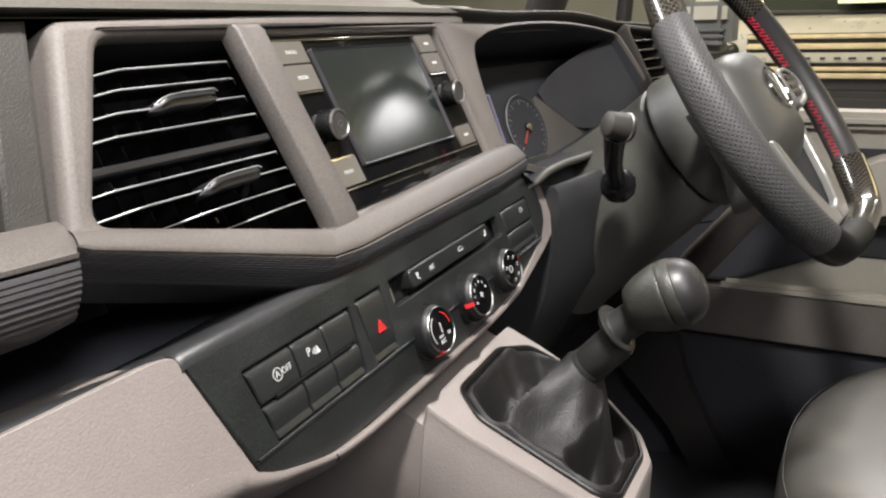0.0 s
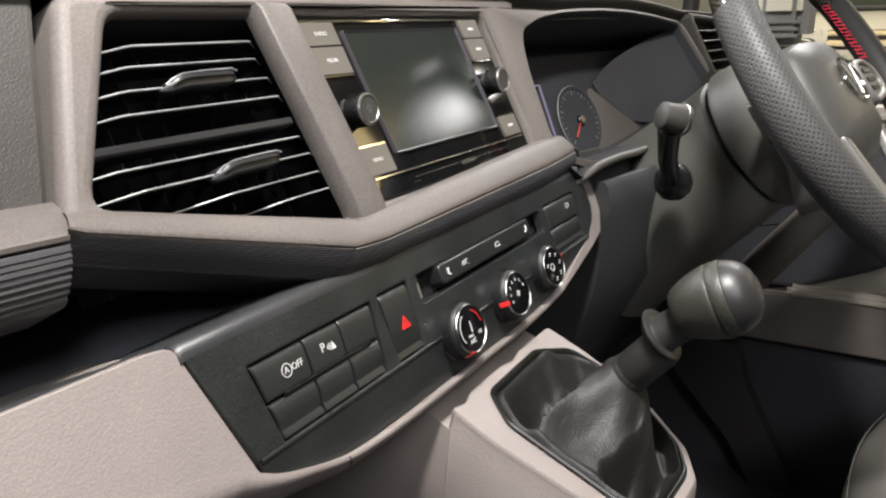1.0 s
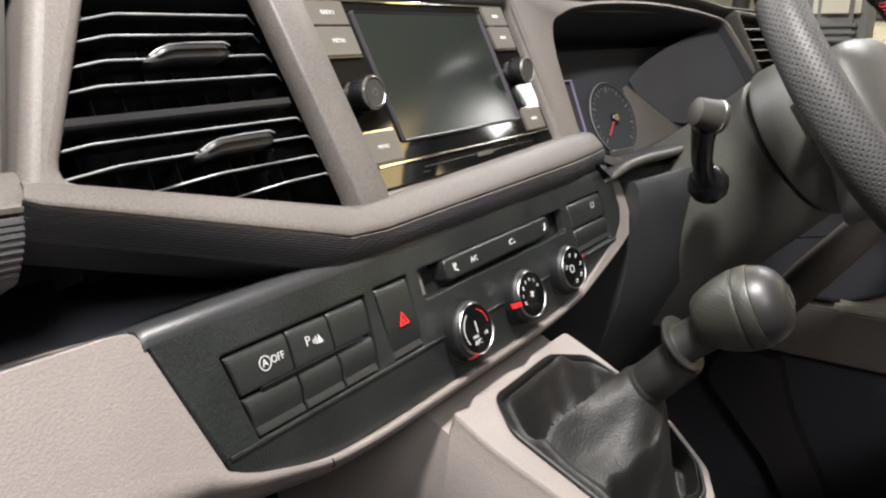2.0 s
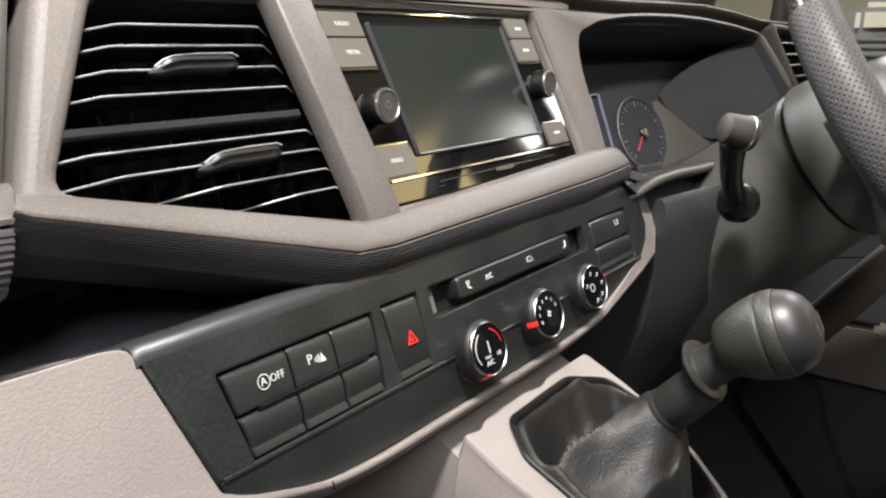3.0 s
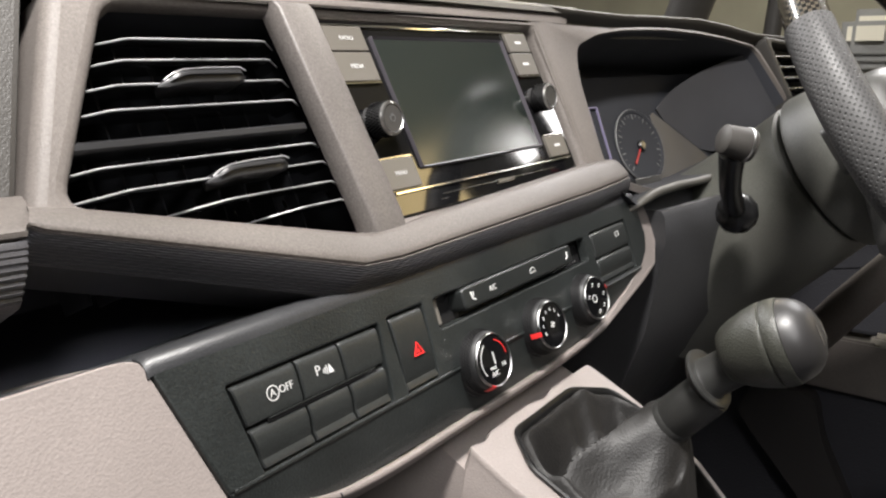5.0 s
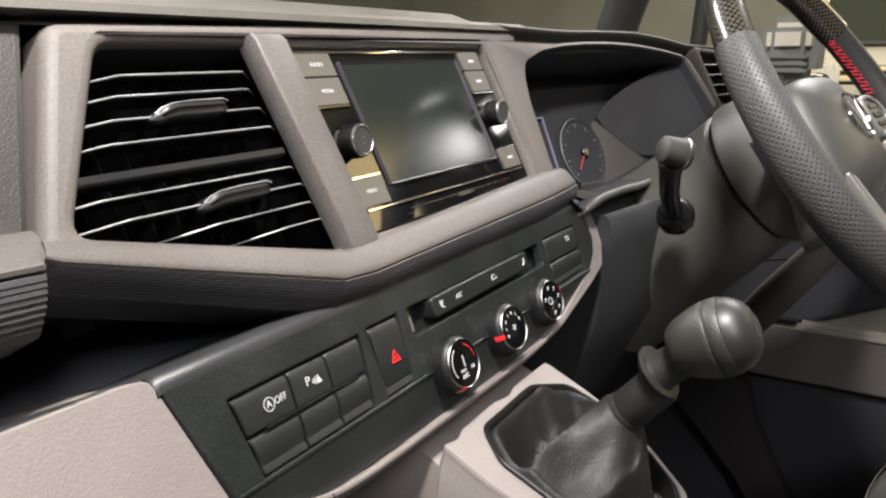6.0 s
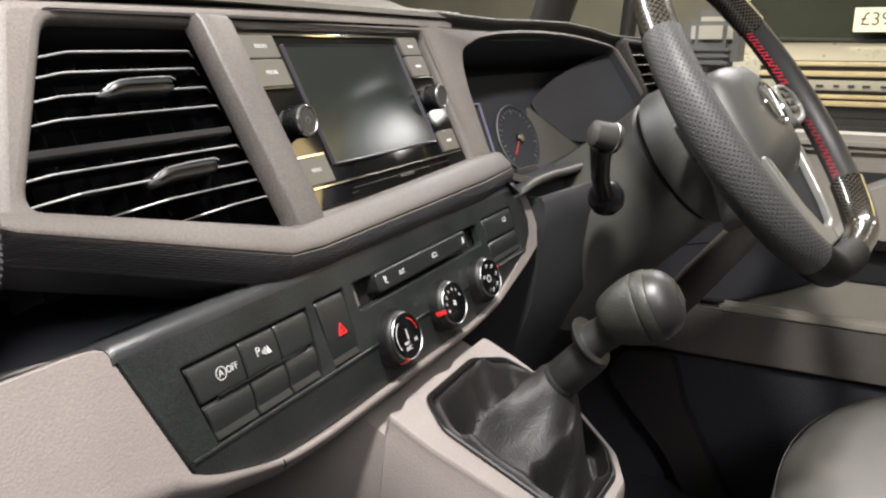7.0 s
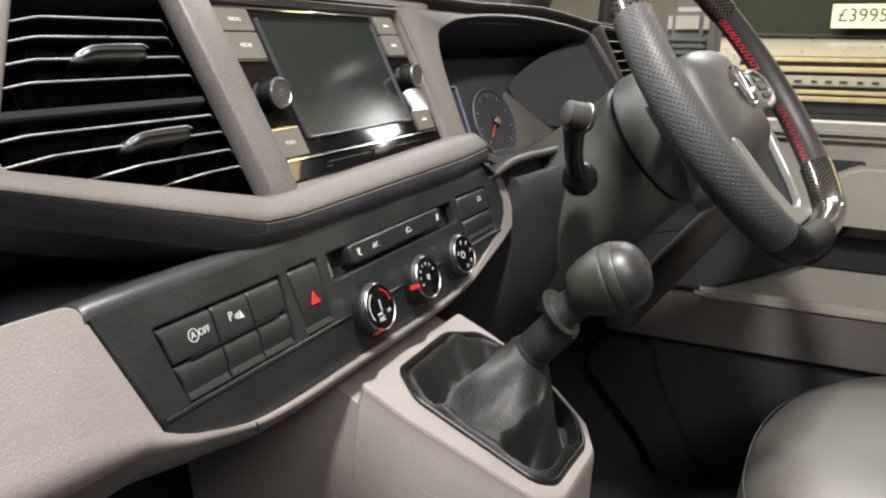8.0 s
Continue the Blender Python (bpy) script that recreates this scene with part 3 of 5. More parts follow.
for x0, x1, v0, v1, lean in SWITCHES:
    low = v0 < -0.045
    rings = []
    # the lower row dips above its lower edge and turns up again
    dip = 0.0016 if low else 0.0
    for v, n in ((v0, -0.006), (v0, 0.0016), (v0 + 0.0006, 0.0026), (v0 + 0.0018, 0.0029 - 0.3 * dip), (v0 + 0.0042, 0.0030 - dip), (v0 + 0.0075, 0.0031 - 0.4 * dip), ((v0 + v1) / 2 + 0.002, 0.0032), (v1 - 0.0040, 0.0031), (v1 - 0.0016, 0.0027), (v1 - 0.0004, 0.0018), (v1, 0.0006), (v1, -0.006)):
        # outer columns follow the slanted ends of their bay
        a = x0 + (0.0062 * (-0.0165 - v) / 0.04 if lean > 0 else 0)
        b = x1 - (0.0036 * (-0.0165 - v) / 0.04 if lean < 0 else 0)
        rings.append([at(HEAT, x, v, n - d) for x, d in ((a + 0.0003, 0.008), (a + 0.0003, 0.0008), (a + 0.0010, 0), (b - 0.0010, 0), (b - 0.0003, 0.0008), (b - 0.0003, 0.008))])
    part("switch", loft(rings, False), BUTTON, console_panel)
part("indicator_gap", prism(rect(-0.2310, -0.1600, -0.0379, -0.0357, 0.0009, 3), 0.001, 0.0030, HEAT), PIANO, console_panel)
part("indicator_edge", prism(rect(-0.2300, -0.1610, -0.0362, -0.0357, 0.0002, 2), 0.002, 0.0036, HEAT), BUTTON, console_panel)
part("legend", lettering("OFF", 0.0052, -0.2172, -0.0265, 0.0036, HEAT, squash=0.9), PRINT, console_panel, "white lettering OFF")
part("legend", join(lettering("A", 0.0050, -0.2250, -0.0265, 0.0036, HEAT), hoop(0.0031, 0.00345, 0, 0.0002, HEAT @ Matrix.Translation((-0.2250, -0.0265, 0.0036)), 28)), PRINT, console_panel, "letter A in a ring with arrow")
part("legend", join(lettering("P", 0.0070, -0.1972, -0.0258, 0.0036, HEAT), *[prism([(x, -0.0274 - h), (x + 0.0005, -0.0274 - h), (x + 0.0010, -0.0268), (x + 0.0005, -0.0262 + h), (x, -0.0262 + h), (x + 0.0005, -0.0268)], 0.0036, 0.0038, HEAT) for x, h in ((-0.1945, 0.0003), (-0.1933, 0.0009), (-0.1921, 0.0015))], prism([(-0.1908, -0.0288), (-0.1900, -0.0244), (-0.1876, -0.0288)], 0.0036, 0.0038, HEAT)), PRINT, console_panel, "letter P with parking sensor symbol")
tri = [(-0.1308, -0.0402), (-0.1222, -0.0402), (-0.1265, -0.0327)]
tri_in = [(-0.1295, -0.0395), (-0.1235, -0.0395), (-0.1265, -0.0341)]
part("warning_triangle", join(prism(tri, 0.0036, 0.0040, HEAT, 0, [tri_in]), prism([(-0.1278, -0.0387), (-0.1252, -0.0387), (-0.1265, -0.0365)], 0.0036, 0.0040, HEAT)), RED, console_panel, "red hazard triangle")
# switch row above the knobs, standing out of its slot
part("slot_back", prism(rect(-0.1035, 0.0880, -0.0330, -0.0145), -0.0075, -0.006, HEAT), SATIN, console_panel)
part("rocker_bar", prism(rect(-0.0785, 0.0590, -0.0288, -0.0152, 0.003), -0.006, 0.0055, HEAT, 0.0018, segments=4), BUTTON, console_panel, "raised black rocker bar")
part("slot_window", prism(rect(-0.1015, -0.0945, -0.0310, -0.0165), -0.006, -0.002, HEAT), KEY, console_panel)
part("legend", lettering("A/C", 0.0050, -0.0470, -0.0222, 0.0057, HEAT), PRINT, console_panel, "white lettering A/C")
for x, flip in ((-0.0690, 1), (0.0500, -1)):
    part("seat_symbol", join(sweep([at(HEAT, x - 0.0014 * flip, -0.0195, 0.0057), at(HEAT, x - 0.0008 * flip, -0.0235, 0.0057), at(HEAT, x + 0.0018 * flip, -0.0245, 0.0057)], 0.0006, 6), sweep([at(HEAT, x + 0.0005, -0.0222, 0.0057), at(HEAT, x + 0.0012, -0.0195, 0.0057)], 0.0003, 5)), PRINT, console_panel, "heated seat symbol")
part("recirculation_symbol", sweep([at(HEAT, 0.0020 + dx, -0.0222 + dy, 0.0057) for dx, dy in ((-0.0035, -0.0012), (-0.0035, 0.0004), (-0.0015, 0.0018), (0.0012, 0.0018), (0.0028, 0.0004), (0.0035, -0.0012), (-0.0035, -0.0012))], 0.0003, 5), PRINT, console_panel, "recirculation symbol")
part("defrost_symbol", sweep([at(HEAT, 0.1420 + dx, -0.0225 + dy, 0.0036) for dx, dy in ((-0.0025, -0.0018), (-0.003, 0.0018), (0.003, 0.0018), (0.0025, -0.0018), (-0.0025, -0.0018))], 0.0003, 5), PRINT, console_panel, "rear window heating symbol")


def dial(x, v, kind):
    m = HEAT @ Matrix.Translation((x, v, -0.0005)) @ Matrix.Rotation(radians(-4), 4, "Y") @ Matrix.Diagonal((0.935, 0.935, 1.25, 1))
    d = thing("heater_dial", at(HEAT, x, v, 0.002), {"temp": "black heater knob with red and pale temperature arcs", "fan": "black fan speed knob with numbers and red pointer", "air": "black air direction knob with pale symbols"}[kind], "control knob", "heater dials")
    part("collar", lathe([(0.0205, -0.001), (0.0220, 0.0), (0.0220, 0.0010), (0.0208, 0.0016), (0.0205, -0.001)], m, 48), SATIN, d)
    part("grip", lathe([(0.0206, 0.0), (0.0208, 0.0020), (0.0203, 0.0034), (0.0187, 0.0086), (0.0184, 0.0092), (0.0180, 0.0098), (0.0168, 0.0108)], m, 64), KNURL, d, "black knob side")
    rows = []
    for k in range(56):
        for j in range(4):
            a = 2 * math.pi * (k + 0.5 * (j % 2)) / 56
            rows.append(box(-0.0006, 0.0006, -0.0006, 0.0006, -0.0004, 0.0004, 0, m @ Matrix.Translation(((0.0201 - 0.00043 * j) * math.cos(a), (0.0201 - 0.00043 * j) * math.sin(a), 0.0040 + 0.0013 * j)) @ Matrix.Rotation(a, 4, "Z")))
    part("knurling", join(*rows), KNURL, d)
    part("rim", lathe([(0.0164, 0.0104), (0.0171, 0.0108), (0.0170, 0.0117), (0.0165, 0.0121), (0.0160, 0.0117), (0.0164, 0.0104)], m, 64), RIMMETAL, d, "bright metal rim")
    part("waist_line", lathe([(0.0201, 0.0031), (0.0206, 0.0034), (0.0204, 0.0038), (0.0198, 0.0040), (0.0201, 0.0031)], m, 64), KNURL, d, "fine raised line")
    part("dial_face", lathe([(0.0163, 0.0100), (0.0162, 0.0114), (0.0001, 0.0116)], m, 48), PIANO, d, "gloss black dial face")
    face = m @ Matrix.Translation((0, 0, 0.0117)) @ Matrix.Diagonal((0.86, 0.86, 1, 1))

    def arc(r, a0, a1, mat, name, label, w=0.0006):
        n = 18
        outer = [(math.cos(radians(a0 + (a1 - a0) * k / n)), math.sin(radians(a0 + (a1 - a0) * k / n))) for k in range(n + 1)]
        part(name, prism([(r * c, r * s) for c, s in outer] + [((r - w) * c, (r - w) * s) for c, s in reversed(outer)], 0, 0.0002, face), mat, d, label)

    if kind == "temp":
        arc(0.0150, 120, 215, PRINT, "cold_arc", "pale temperature arc")
        arc(0.0150, 5, 70, RED, "warm_arc", "red temperature arc")
        part("pointer", prism(rect(-0.0005, 0.0005, -0.003, 0.006), 0, 0.0002, face), PRINT, d)
        part("legend", join(lettering("A/C", 0.0052, -0.002, -0.0100, 0, face), lettering("MAX", 0.0032, -0.003, -0.0055, 0, face), lettering("HI", 0.0045, 0.0095, -0.0060, 0, face)), PRINT, d, "white lettering MAX A/C and HI")
        angle = 243
    elif kind == "fan":
        marks = [lettering(str(k), 0.0042, 0.0125 * math.cos(radians(203 - 30 * k)), 0.0125 * math.sin(radians(203 - 30 * k)), 0, face) for k in range(7)]
        part("legend", join(*marks), PRINT, d, "white numbers 0 to 6")
        part("fan_symbol", join(*[prism([(0, 0), (0.0028 * math.cos(radians(90 * k)), 0.0028 * math.sin(radians(90 * k))), (0.0028 * math.cos(radians(90 * k + 45)), 0.0028 * math.sin(radians(90 * k + 45)))], 0, 0.0002, face) for k in range(4)]), PRINT, d, "fan symbol")
        angle = 188
    else:
        marks = []
        for a in (100, 50, 5, -45, -95, 165):
            cx, cy = 0.0125 * math.cos(radians(a)), 0.0125 * math.sin(radians(a))
            marks += [prism(rect(cx - 0.0018, cx + 0.0006, cy - 0.0014, cy - 0.0007), 0, 0.0002, face), prism(rect(cx - 0.0004, cx + 0.0016, cy + 0.0001, cy + 0.0016), 0, 0.0002, face)]
        marks.append(hoop(0.0030, 0.0037, 0, 0.0002, face @ Matrix.Translation((-0.004, 0, 0)), 20))
        part("legend", join(*marks), PRINT, d, "pale air direction symbols")
        angle = 19
    a0 = radians(angle)
    rings = []
    for r, h in ((0.0163, 0.0123), (0.0172, 0.0122), (0.0184, 0.0104), (0.0192, 0.0090), (0.0198, 0.0068)) if kind != "air" else ((0.0160, 0.0123), (0.0172, 0.0121), (0.0184, 0.0104)):
        rings.append([m @ Vector((r * math.cos(a0 + k), r * math.sin(a0 + k), h)) for k in (-0.10, 0, 0.10)])
    part("pointer_mark", loft(rings, False), RED, d, "red pointer mark")
    return d


dial(-0.0760, -0.0603, "temp")
dial(-0.0045, -0.0593, "fan")
dial(0.0632, -0.0583, "air")

# ---- lower dashboard: warm grey moulding round the panel ----
lower_dash = thing("lower_dashboard", (0, 0.1, 0.8), "warm grey grained lower dashboard moulding with open tray", "dashboard")
inner = [(-0.2785, 0.0060), (-0.2592, -0.0590), (-0.2577, -0.0636), (-0.2520, -0.0672), (-0.2420, -0.0711), (-0.2269, -0.0762), (-0.2161, -0.0796), (-0.2030, -0.0830), (-0.1920, -0.0846), (-0.1793, -0.0857), (-0.1660, -0.0865), (-0.145, -0.0870), (-0.1, -0.0872), (0.0, -0.0879), (0.050, -0.0867), (0.085, -0.0833), (0.135, -0.0695), (0.171, -0.0575), (0.190, -0.0455), (0.1965, -0.034), (0.194, -0.003)]
# lower line where the face begins to roll under: place and radius of the roll
roll = [(0.2070, 0.0, 0.003), (0.2150, -0.022, 0.0032), (0.2158, -0.042, 0.0034), (0.2030, -0.0600, 0.0034), (0.1725, -0.0680, 0.0032), (0.1370, -0.0752, 0.0030), (0.0880, -0.0850, 0.0028), (0.0510, -0.0877, 0.0027), (0.0, -0.0889, 0.0026), (-0.1, -0.0882, 0.0026), (-0.145, -0.0880, 0.0026), (-0.1660, -0.0875, 0.0026), (-0.1793, -0.0867, 0.0026), (-0.1920, -0.0856, 0.0027), (-0.2030, -0.0840, 0.0028), (-0.2161, -0.0806, 0.0032), (-0.2269, -0.0773, 0.0038), (-0.2420, -0.0727, 0.0050), (-0.2510, -0.0690, 0.0060), (-0.2585, -0.0652, 0.0075), (-0.2660, -0.0608, 0.0100), (-0.2760, -0.0580, 0.0130), (-0.2880, -0.0550, 0.0160), (-0.3050, -0.0520, 0.0190), (-0.3300, -0.0490, 0.0210), (-0.3700, -0.0470, 0.0220), (-0.60, -0.0460, 0.0220), (-0.85, -0.0470, 0.0220)]
shape = [(x, v) for x, v, r in roll]
part("moulding", prism(rounded(inner + shape + [(-0.85, 0.020), (-0.60, 0.014), (-0.36, 0.0098), (-0.2865, 0.0080)], 0.004, 2), -0.10, 0.0014, HEAT, 0.0004, segments=1), BEIGE, lower_dash)
# top of the panel, running back under the ledge
rings = [[at(HEAT, x, v - d, n - d) for x, d in ((-0.2790, 0.006), (-0.2775, 0.0010), (-0.2750, 0), (-0.2, 0), (-0.1, 0), (0.0, 0), (0.1, 0), (0.192, 0))] for v, n in ((-0.0008, 0.0030), (0.0018, 0.0031), (0.0042, 0.0024), (0.0062, 0.0008), (0.0076, -0.0020), (0.0083, -0.0060), (0.0083, -0.014), (0.006, -0.05))]
part("panel_top", loft(rings, False), LIPGREY, console_panel)
rings = []
for k, (x, v, r) in enumerate(roll):
    (x0, v0, _), (x1, v1, _) = roll[max(0, k - 1)], roll[min(len(roll) - 1, k + 1)]
    out = Vector((v1 - v0, -(x1 - x0))).normalized() * -1
    turns = [radians(62) * q / 10 for q in range(11)]
    lap = min(0.010, 0.32 * r)
    ring = [at(HEAT, x - out.x * lap, v - out.y * lap, 0.0010), at(HEAT, x - out.x * lap, v - out.y * lap, 0.00165), at(HEAT, x - out.x * lap * 0.5, v - out.y * lap * 0.5, 0.0017)]
    ring += [at(HEAT, x + out.x * r * math.sin(b), v + out.y * r * math.sin(b), 0.0017 - r * (1 - math.cos(b))) for b in turns]
    a, fall = ring[-1], 0.010 + 3.0 * max(0, r - 0.0026)
    way = (ring[-1] - ring[-2]).normalized()
    b = a + way * min(fall, 0.055)
    ring += [a + way * 0.3 * min(fall, 0.055), b, b + Vector((0, 0.012, -0.004)), b + Vector((0, 0.16, 0.02))]
    rings.append(ring)
part("rolled_edge", loft(rings, False), BEIGE, lower_dash, "rounded lower edge and underside of the moulding")
part("seam", sweep([at(HEAT, -0.2030, -0.0832, 0.0016), at(HEAT, -0.2026, -0.0847, 0.0019), at(HEAT, -0.2017, -0.0872, 0.0009), at(HEAT, -0.2012, -0.0884, -0.0016)], 0.0005, 6), BLACK, lower_dash)
# tray between ledge and panel
part("tray", join(box(-0.85, 0.20, -0.046, 0.10, 1.035, 1.048), box(-0.85, 0.20, 0.09, 0.11, 1.03, 1.20)), TRAYBLACK, lower_dash, "black open tray")
rings = []
for dv, n, wide in ((-0.003, -0.0035, 0), (0.0004, -0.0045, 0), (0.0022, -0.0065, 0), (0.0028, -0.009, 0), (0.0026, -0.012, 0), (0.0024, -0.014, 1), (0.0004, -0.016, 1), (-0.012, -0.018, 1)):
    rings.append([at(HEAT, x, v + dv, n - wide * w) for x, v, w in ((-0.85, 0.020, 0.004), (-0.60, 0.014, 0.004), (-0.36, 0.009, 0.006), (-0.300, 0.0058, 0.010), (-0.270, 0.0050, 0.018), (-0.240, 0.0052, 0.028), (-0.200, 0.0056, 0.030), (-0.15, 0.0058, 0.018))])
part("tray_lip", loft(rings, False), LIPGREY, lower_dash)

# ---- instrument cluster and its hood ----
hood = thing("instrument_hood", at(CLUS, 0.15, -0.05, -0.05), "taupe hood round the instruments with dark recess", "instrument hood")
open_edge = rounded([(-0.0045, 0.0040), (0.028, 0.0150), (0.066, 0.0196), (0.108, 0.0214), (0.155, 0.0216), (0.206, 0.0194), (0.262, 0.0138), (0.318, 0.0050), (0.341, -0.030), (0.372, -0.080), (0.300, -0.112), (0.165, -0.130), (0.041, -0.130), (-0.010, -0.112), (-0.0160, -0.070), (-0.0145, -0.038), (-0.0115, -0.013)], 0.010, 3)


def hood_skirt(x, y):
    """Where the skin round the opening ends: on the radio bay, under the pad, or just past the edge."""
    if x < 0.05 and y > -0.108:
        k = min(1, max(0, (0.05 - x) / 0.05)) ** 0.7
        side = at(FACE, 0.139 + 0.10 * max(0, -0.02 - y), min(0.012, 0.011 + 1.05 * (y - 0.004)), -0.0010)
        return at(CLUS, x, y + 0.0040, -0.0012).lerp(side, k)
    if y > 0.003:
        return at(CLUS, x, y + 0.0030, -0.0012)
    if x > 0.30:
        return at(CLUS, x + 0.0055, y + 0.0015, -0.0008)
    return at(CLUS, x, y - 0.006, -0.004)


mid = Vector((0.16, -0.055))
rings = [[hood_skirt(x, y) for x, y in open_edge]]
for grow, n in ((1.004, 0.0), (1.0, -0.0004), (0.997, -0.0018), (0.995, -0.004)):
    rings.append([at(CLUS, mid.x + (x - mid.x) * grow, mid.y + (y - mid.y) * grow, n) for x, y in open_edge])
part("hood_skin", loft(rings), TAUPE, hood)
rings = [[at(CLUS, mid.x + (x - mid.x) * k, mid.y + (y - mid.y) * q, n) for x, y in open_edge] for k, q, n in ((0.995, 0.995, -0.004), (0.975, 0.96, -0.05), (0.96, 0.93, -0.088))]
part("hood_lining", loft(rings), DEEP, hood, "black inner lining")
part("hood_back", prism([(mid.x + (x - mid.x) * 0.99, mid.y + (y - mid.y) * 0.97) for x, y in open_edge], -0.09, -0.086, CLUS), BLACK, hood)
# the soft pad goes on over the hood, with a shadow gap below its front edge
brow = ((-0.050, 0.0395), (0.0, 0.0365), (0.050, 0.0345), (0.082, 0.0338), (0.138, 0.0346), (0.212, 0.0343), (0.264, 0.0295), (0.300, 0.0245), (0.326, 0.0204), (0.389, 0.0180), (0.470, 0.0150))
rings = []
for up, n in ((-0.016, -0.014), (-0.006, -0.011), (-0.0030, -0.0030), (-0.0014, 0.0), (0.0, 0.0012), (0.0016, 0.0006), (0.0032, -0.0030), (0.0060, -0.02), (0.0100, -0.08), (-0.010, -0.35)):
    rings.append([at(CLUS, x, y + up, n) for x, y in brow])
part("hood_top", loft(rings, False), TOPPAD, hood, "dark grained pad over the hood")

cluster = thing("instrument_cluster", at(CLUS, 0.11, -0.08, -0.06), "switched-off instrument cluster with round gauge and red needle", "instruments")
part("cluster_face", prism([(0.0, -0.004), (0.29, 0.0), (0.32, -0.11), (0.0, -0.11)], -0.066, -0.062, CLUS), VOID, cluster)
part("cluster_mask", prism([(0.168, -0.046), (0.176, -0.043), (0.288, -0.119), (0.150, -0.122), (0.172, -0.086)], -0.062, -0.0605, CLUS, 0.0005), SHEENGREY, cluster, "grey instrument mask")
# opaque grey pane for the cover's reflection, bowed from gauges to hood's far side


def bow(a, b, c, u):
    return (1 - u) ** 2 * Vector(a) + 2 * u * (1 - u) * Vector(b) + u * u * Vector(c)


rings = []
for k in range(13):
    s = k / 12
    ring = []
    for j in range(19):
        u = j / 18
        low = bow((0.1815, -0.0395, -0.0588), (0.259, -0.1290, -0.0800), (0.360, -0.081, -0.014), u)
        high = bow((0.1830, -0.0390, -0.0588), (0.2200, -0.0080, -0.0470), (0.320, 0.0030, -0.014), u)
        ring.append(CLUS @ low.lerp(high, s))
    rings.append(ring)
part("cluster_lens", thick(loft(rings, False), 0.0008), SHEENGREY, cluster, "grey pane standing for the cover's reflection")
for gx in (0.1345,):
    g = CLUS @ Matrix.Translation((gx, -0.0775, -0.0605)) @ Matrix.Scale(0.90, 4)
    gauge = part("gauge", lathe([(0.043, -0.002), (0.043, 0.002), (0.040, 0.0015), (0.039, 0.0004), (0.0001, 0.0004)], g, 48), VOID, cluster, "round dial")
    part("gauge_ring", lathe([(0.0425, 0.001), (0.0432, 0.0022), (0.0440, 0.001), (0.0425, 0.001)], g, 56), GAUGEMARK, gauge, "thin grey ring")
    ticks = []
    for k in range(25):
        a = radians(225 - 270 * k / 24)
        w, l = (0.0006, 0.006) if k % 3 == 0 else (0.0003, 0.003)
        ticks.append(box(-l, 0, -w, w, 0.0006, 0.001, 0, g @ Matrix.Rotation(a, 4, "Z") @ Matrix.Translation((0.038, 0, 0))))
    part("gauge_ticks", join(*ticks), GAUGEMARK, gauge, "pale scale marks")
    part("needle", prism([(-0.0006, 0), (0.0006, 0), (0.001, -0.004), (-0.001, -0.004)], 0.002, 0.003, g @ Matrix.Rotation(radians(-45), 4, "Z") @ Matrix.Diagonal((1.4, 7, 1, 1))), NEEDLE, gauge, "red needle")
    part("needle_cap", lathe([(0.006, 0.001), (0.006, 0.004), (0.0045, 0.0055), (0.0001, 0.0056)], g, 24), SATIN, gauge)
part("display", prism(rect(0.066, 0.080, -0.097, -0.033, 0.001), -0.061, -0.0585, CLUS, 0, [rect(0.0666, 0.0794, -0.096, -0.034)]), VIOLET, cluster, "narrow centre display")
part("trip_button", prism(rect(0.08, 0.125, -0.122, -0.113, 0.002), -0.046, -0.04, CLUS, 0.001), SATIN, cluster)

# below the instruments: lighter lip, black sheet for the shaded gap, then column shroud
LIPTAUPE = material("olive_taupe_lip", (0.060, 0.057, 0.049), 0.5, grain=0.4, grain_size=0.0009, speck=0.2)
lip = [at(CLUS, x, y, n) for x, y, n in ((0.004, -0.1440, -0.004), (0.0085, -0.1425, 0.002), (0.0135, -0.1405, 0.005), (0.022, -0.1382, 0.006), (0.032, -0.1358, 0.006), (0.044, -0.1342, 0.006), (0.074, -0.1322, 0.006), (0.110, -0.1322, 0.006), (0.165, -0.1300, 0.006), (0.25, -0.118, 0.004))]
part("hood_lip", sweep(lip, [0.0022, 0.0030, 0.0036, 0.0040, 0.0042, 0.0042, 0.0040, 0.0038, 0.0036, 0.0035], 10), LIPTAUPE, hood, "rounded taupe lip")
part("hood_gap_sheet", prism([(-0.004, -0.134), (0.006, -0.180), (0.12, -0.180), (0.26, -0.165), (0.26, -0.118)], -0.03, -0.012, CLUS), BLACK, hood, "black sheet standing for the dark gap under the lip")

rings = [[at(CLUS, x, y + 0.0012, 0.006), at(CLUS, x, y + 0.005, -0.010), at(CLUS, x + 0.004, y + 0.014, -0.062)] for x, y in ((-0.012, -0.128), (0.004, -0.1425), (0.022, -0.1360), (0.044, -0.1325), (0.110, -0.1300), (0.165, -0.1280), (0.25, -0.116), (0.36, -0.090))]
part("hood_shelf", loft(rings, False), BLACK, hood, "dark shelf in front of the instruments")

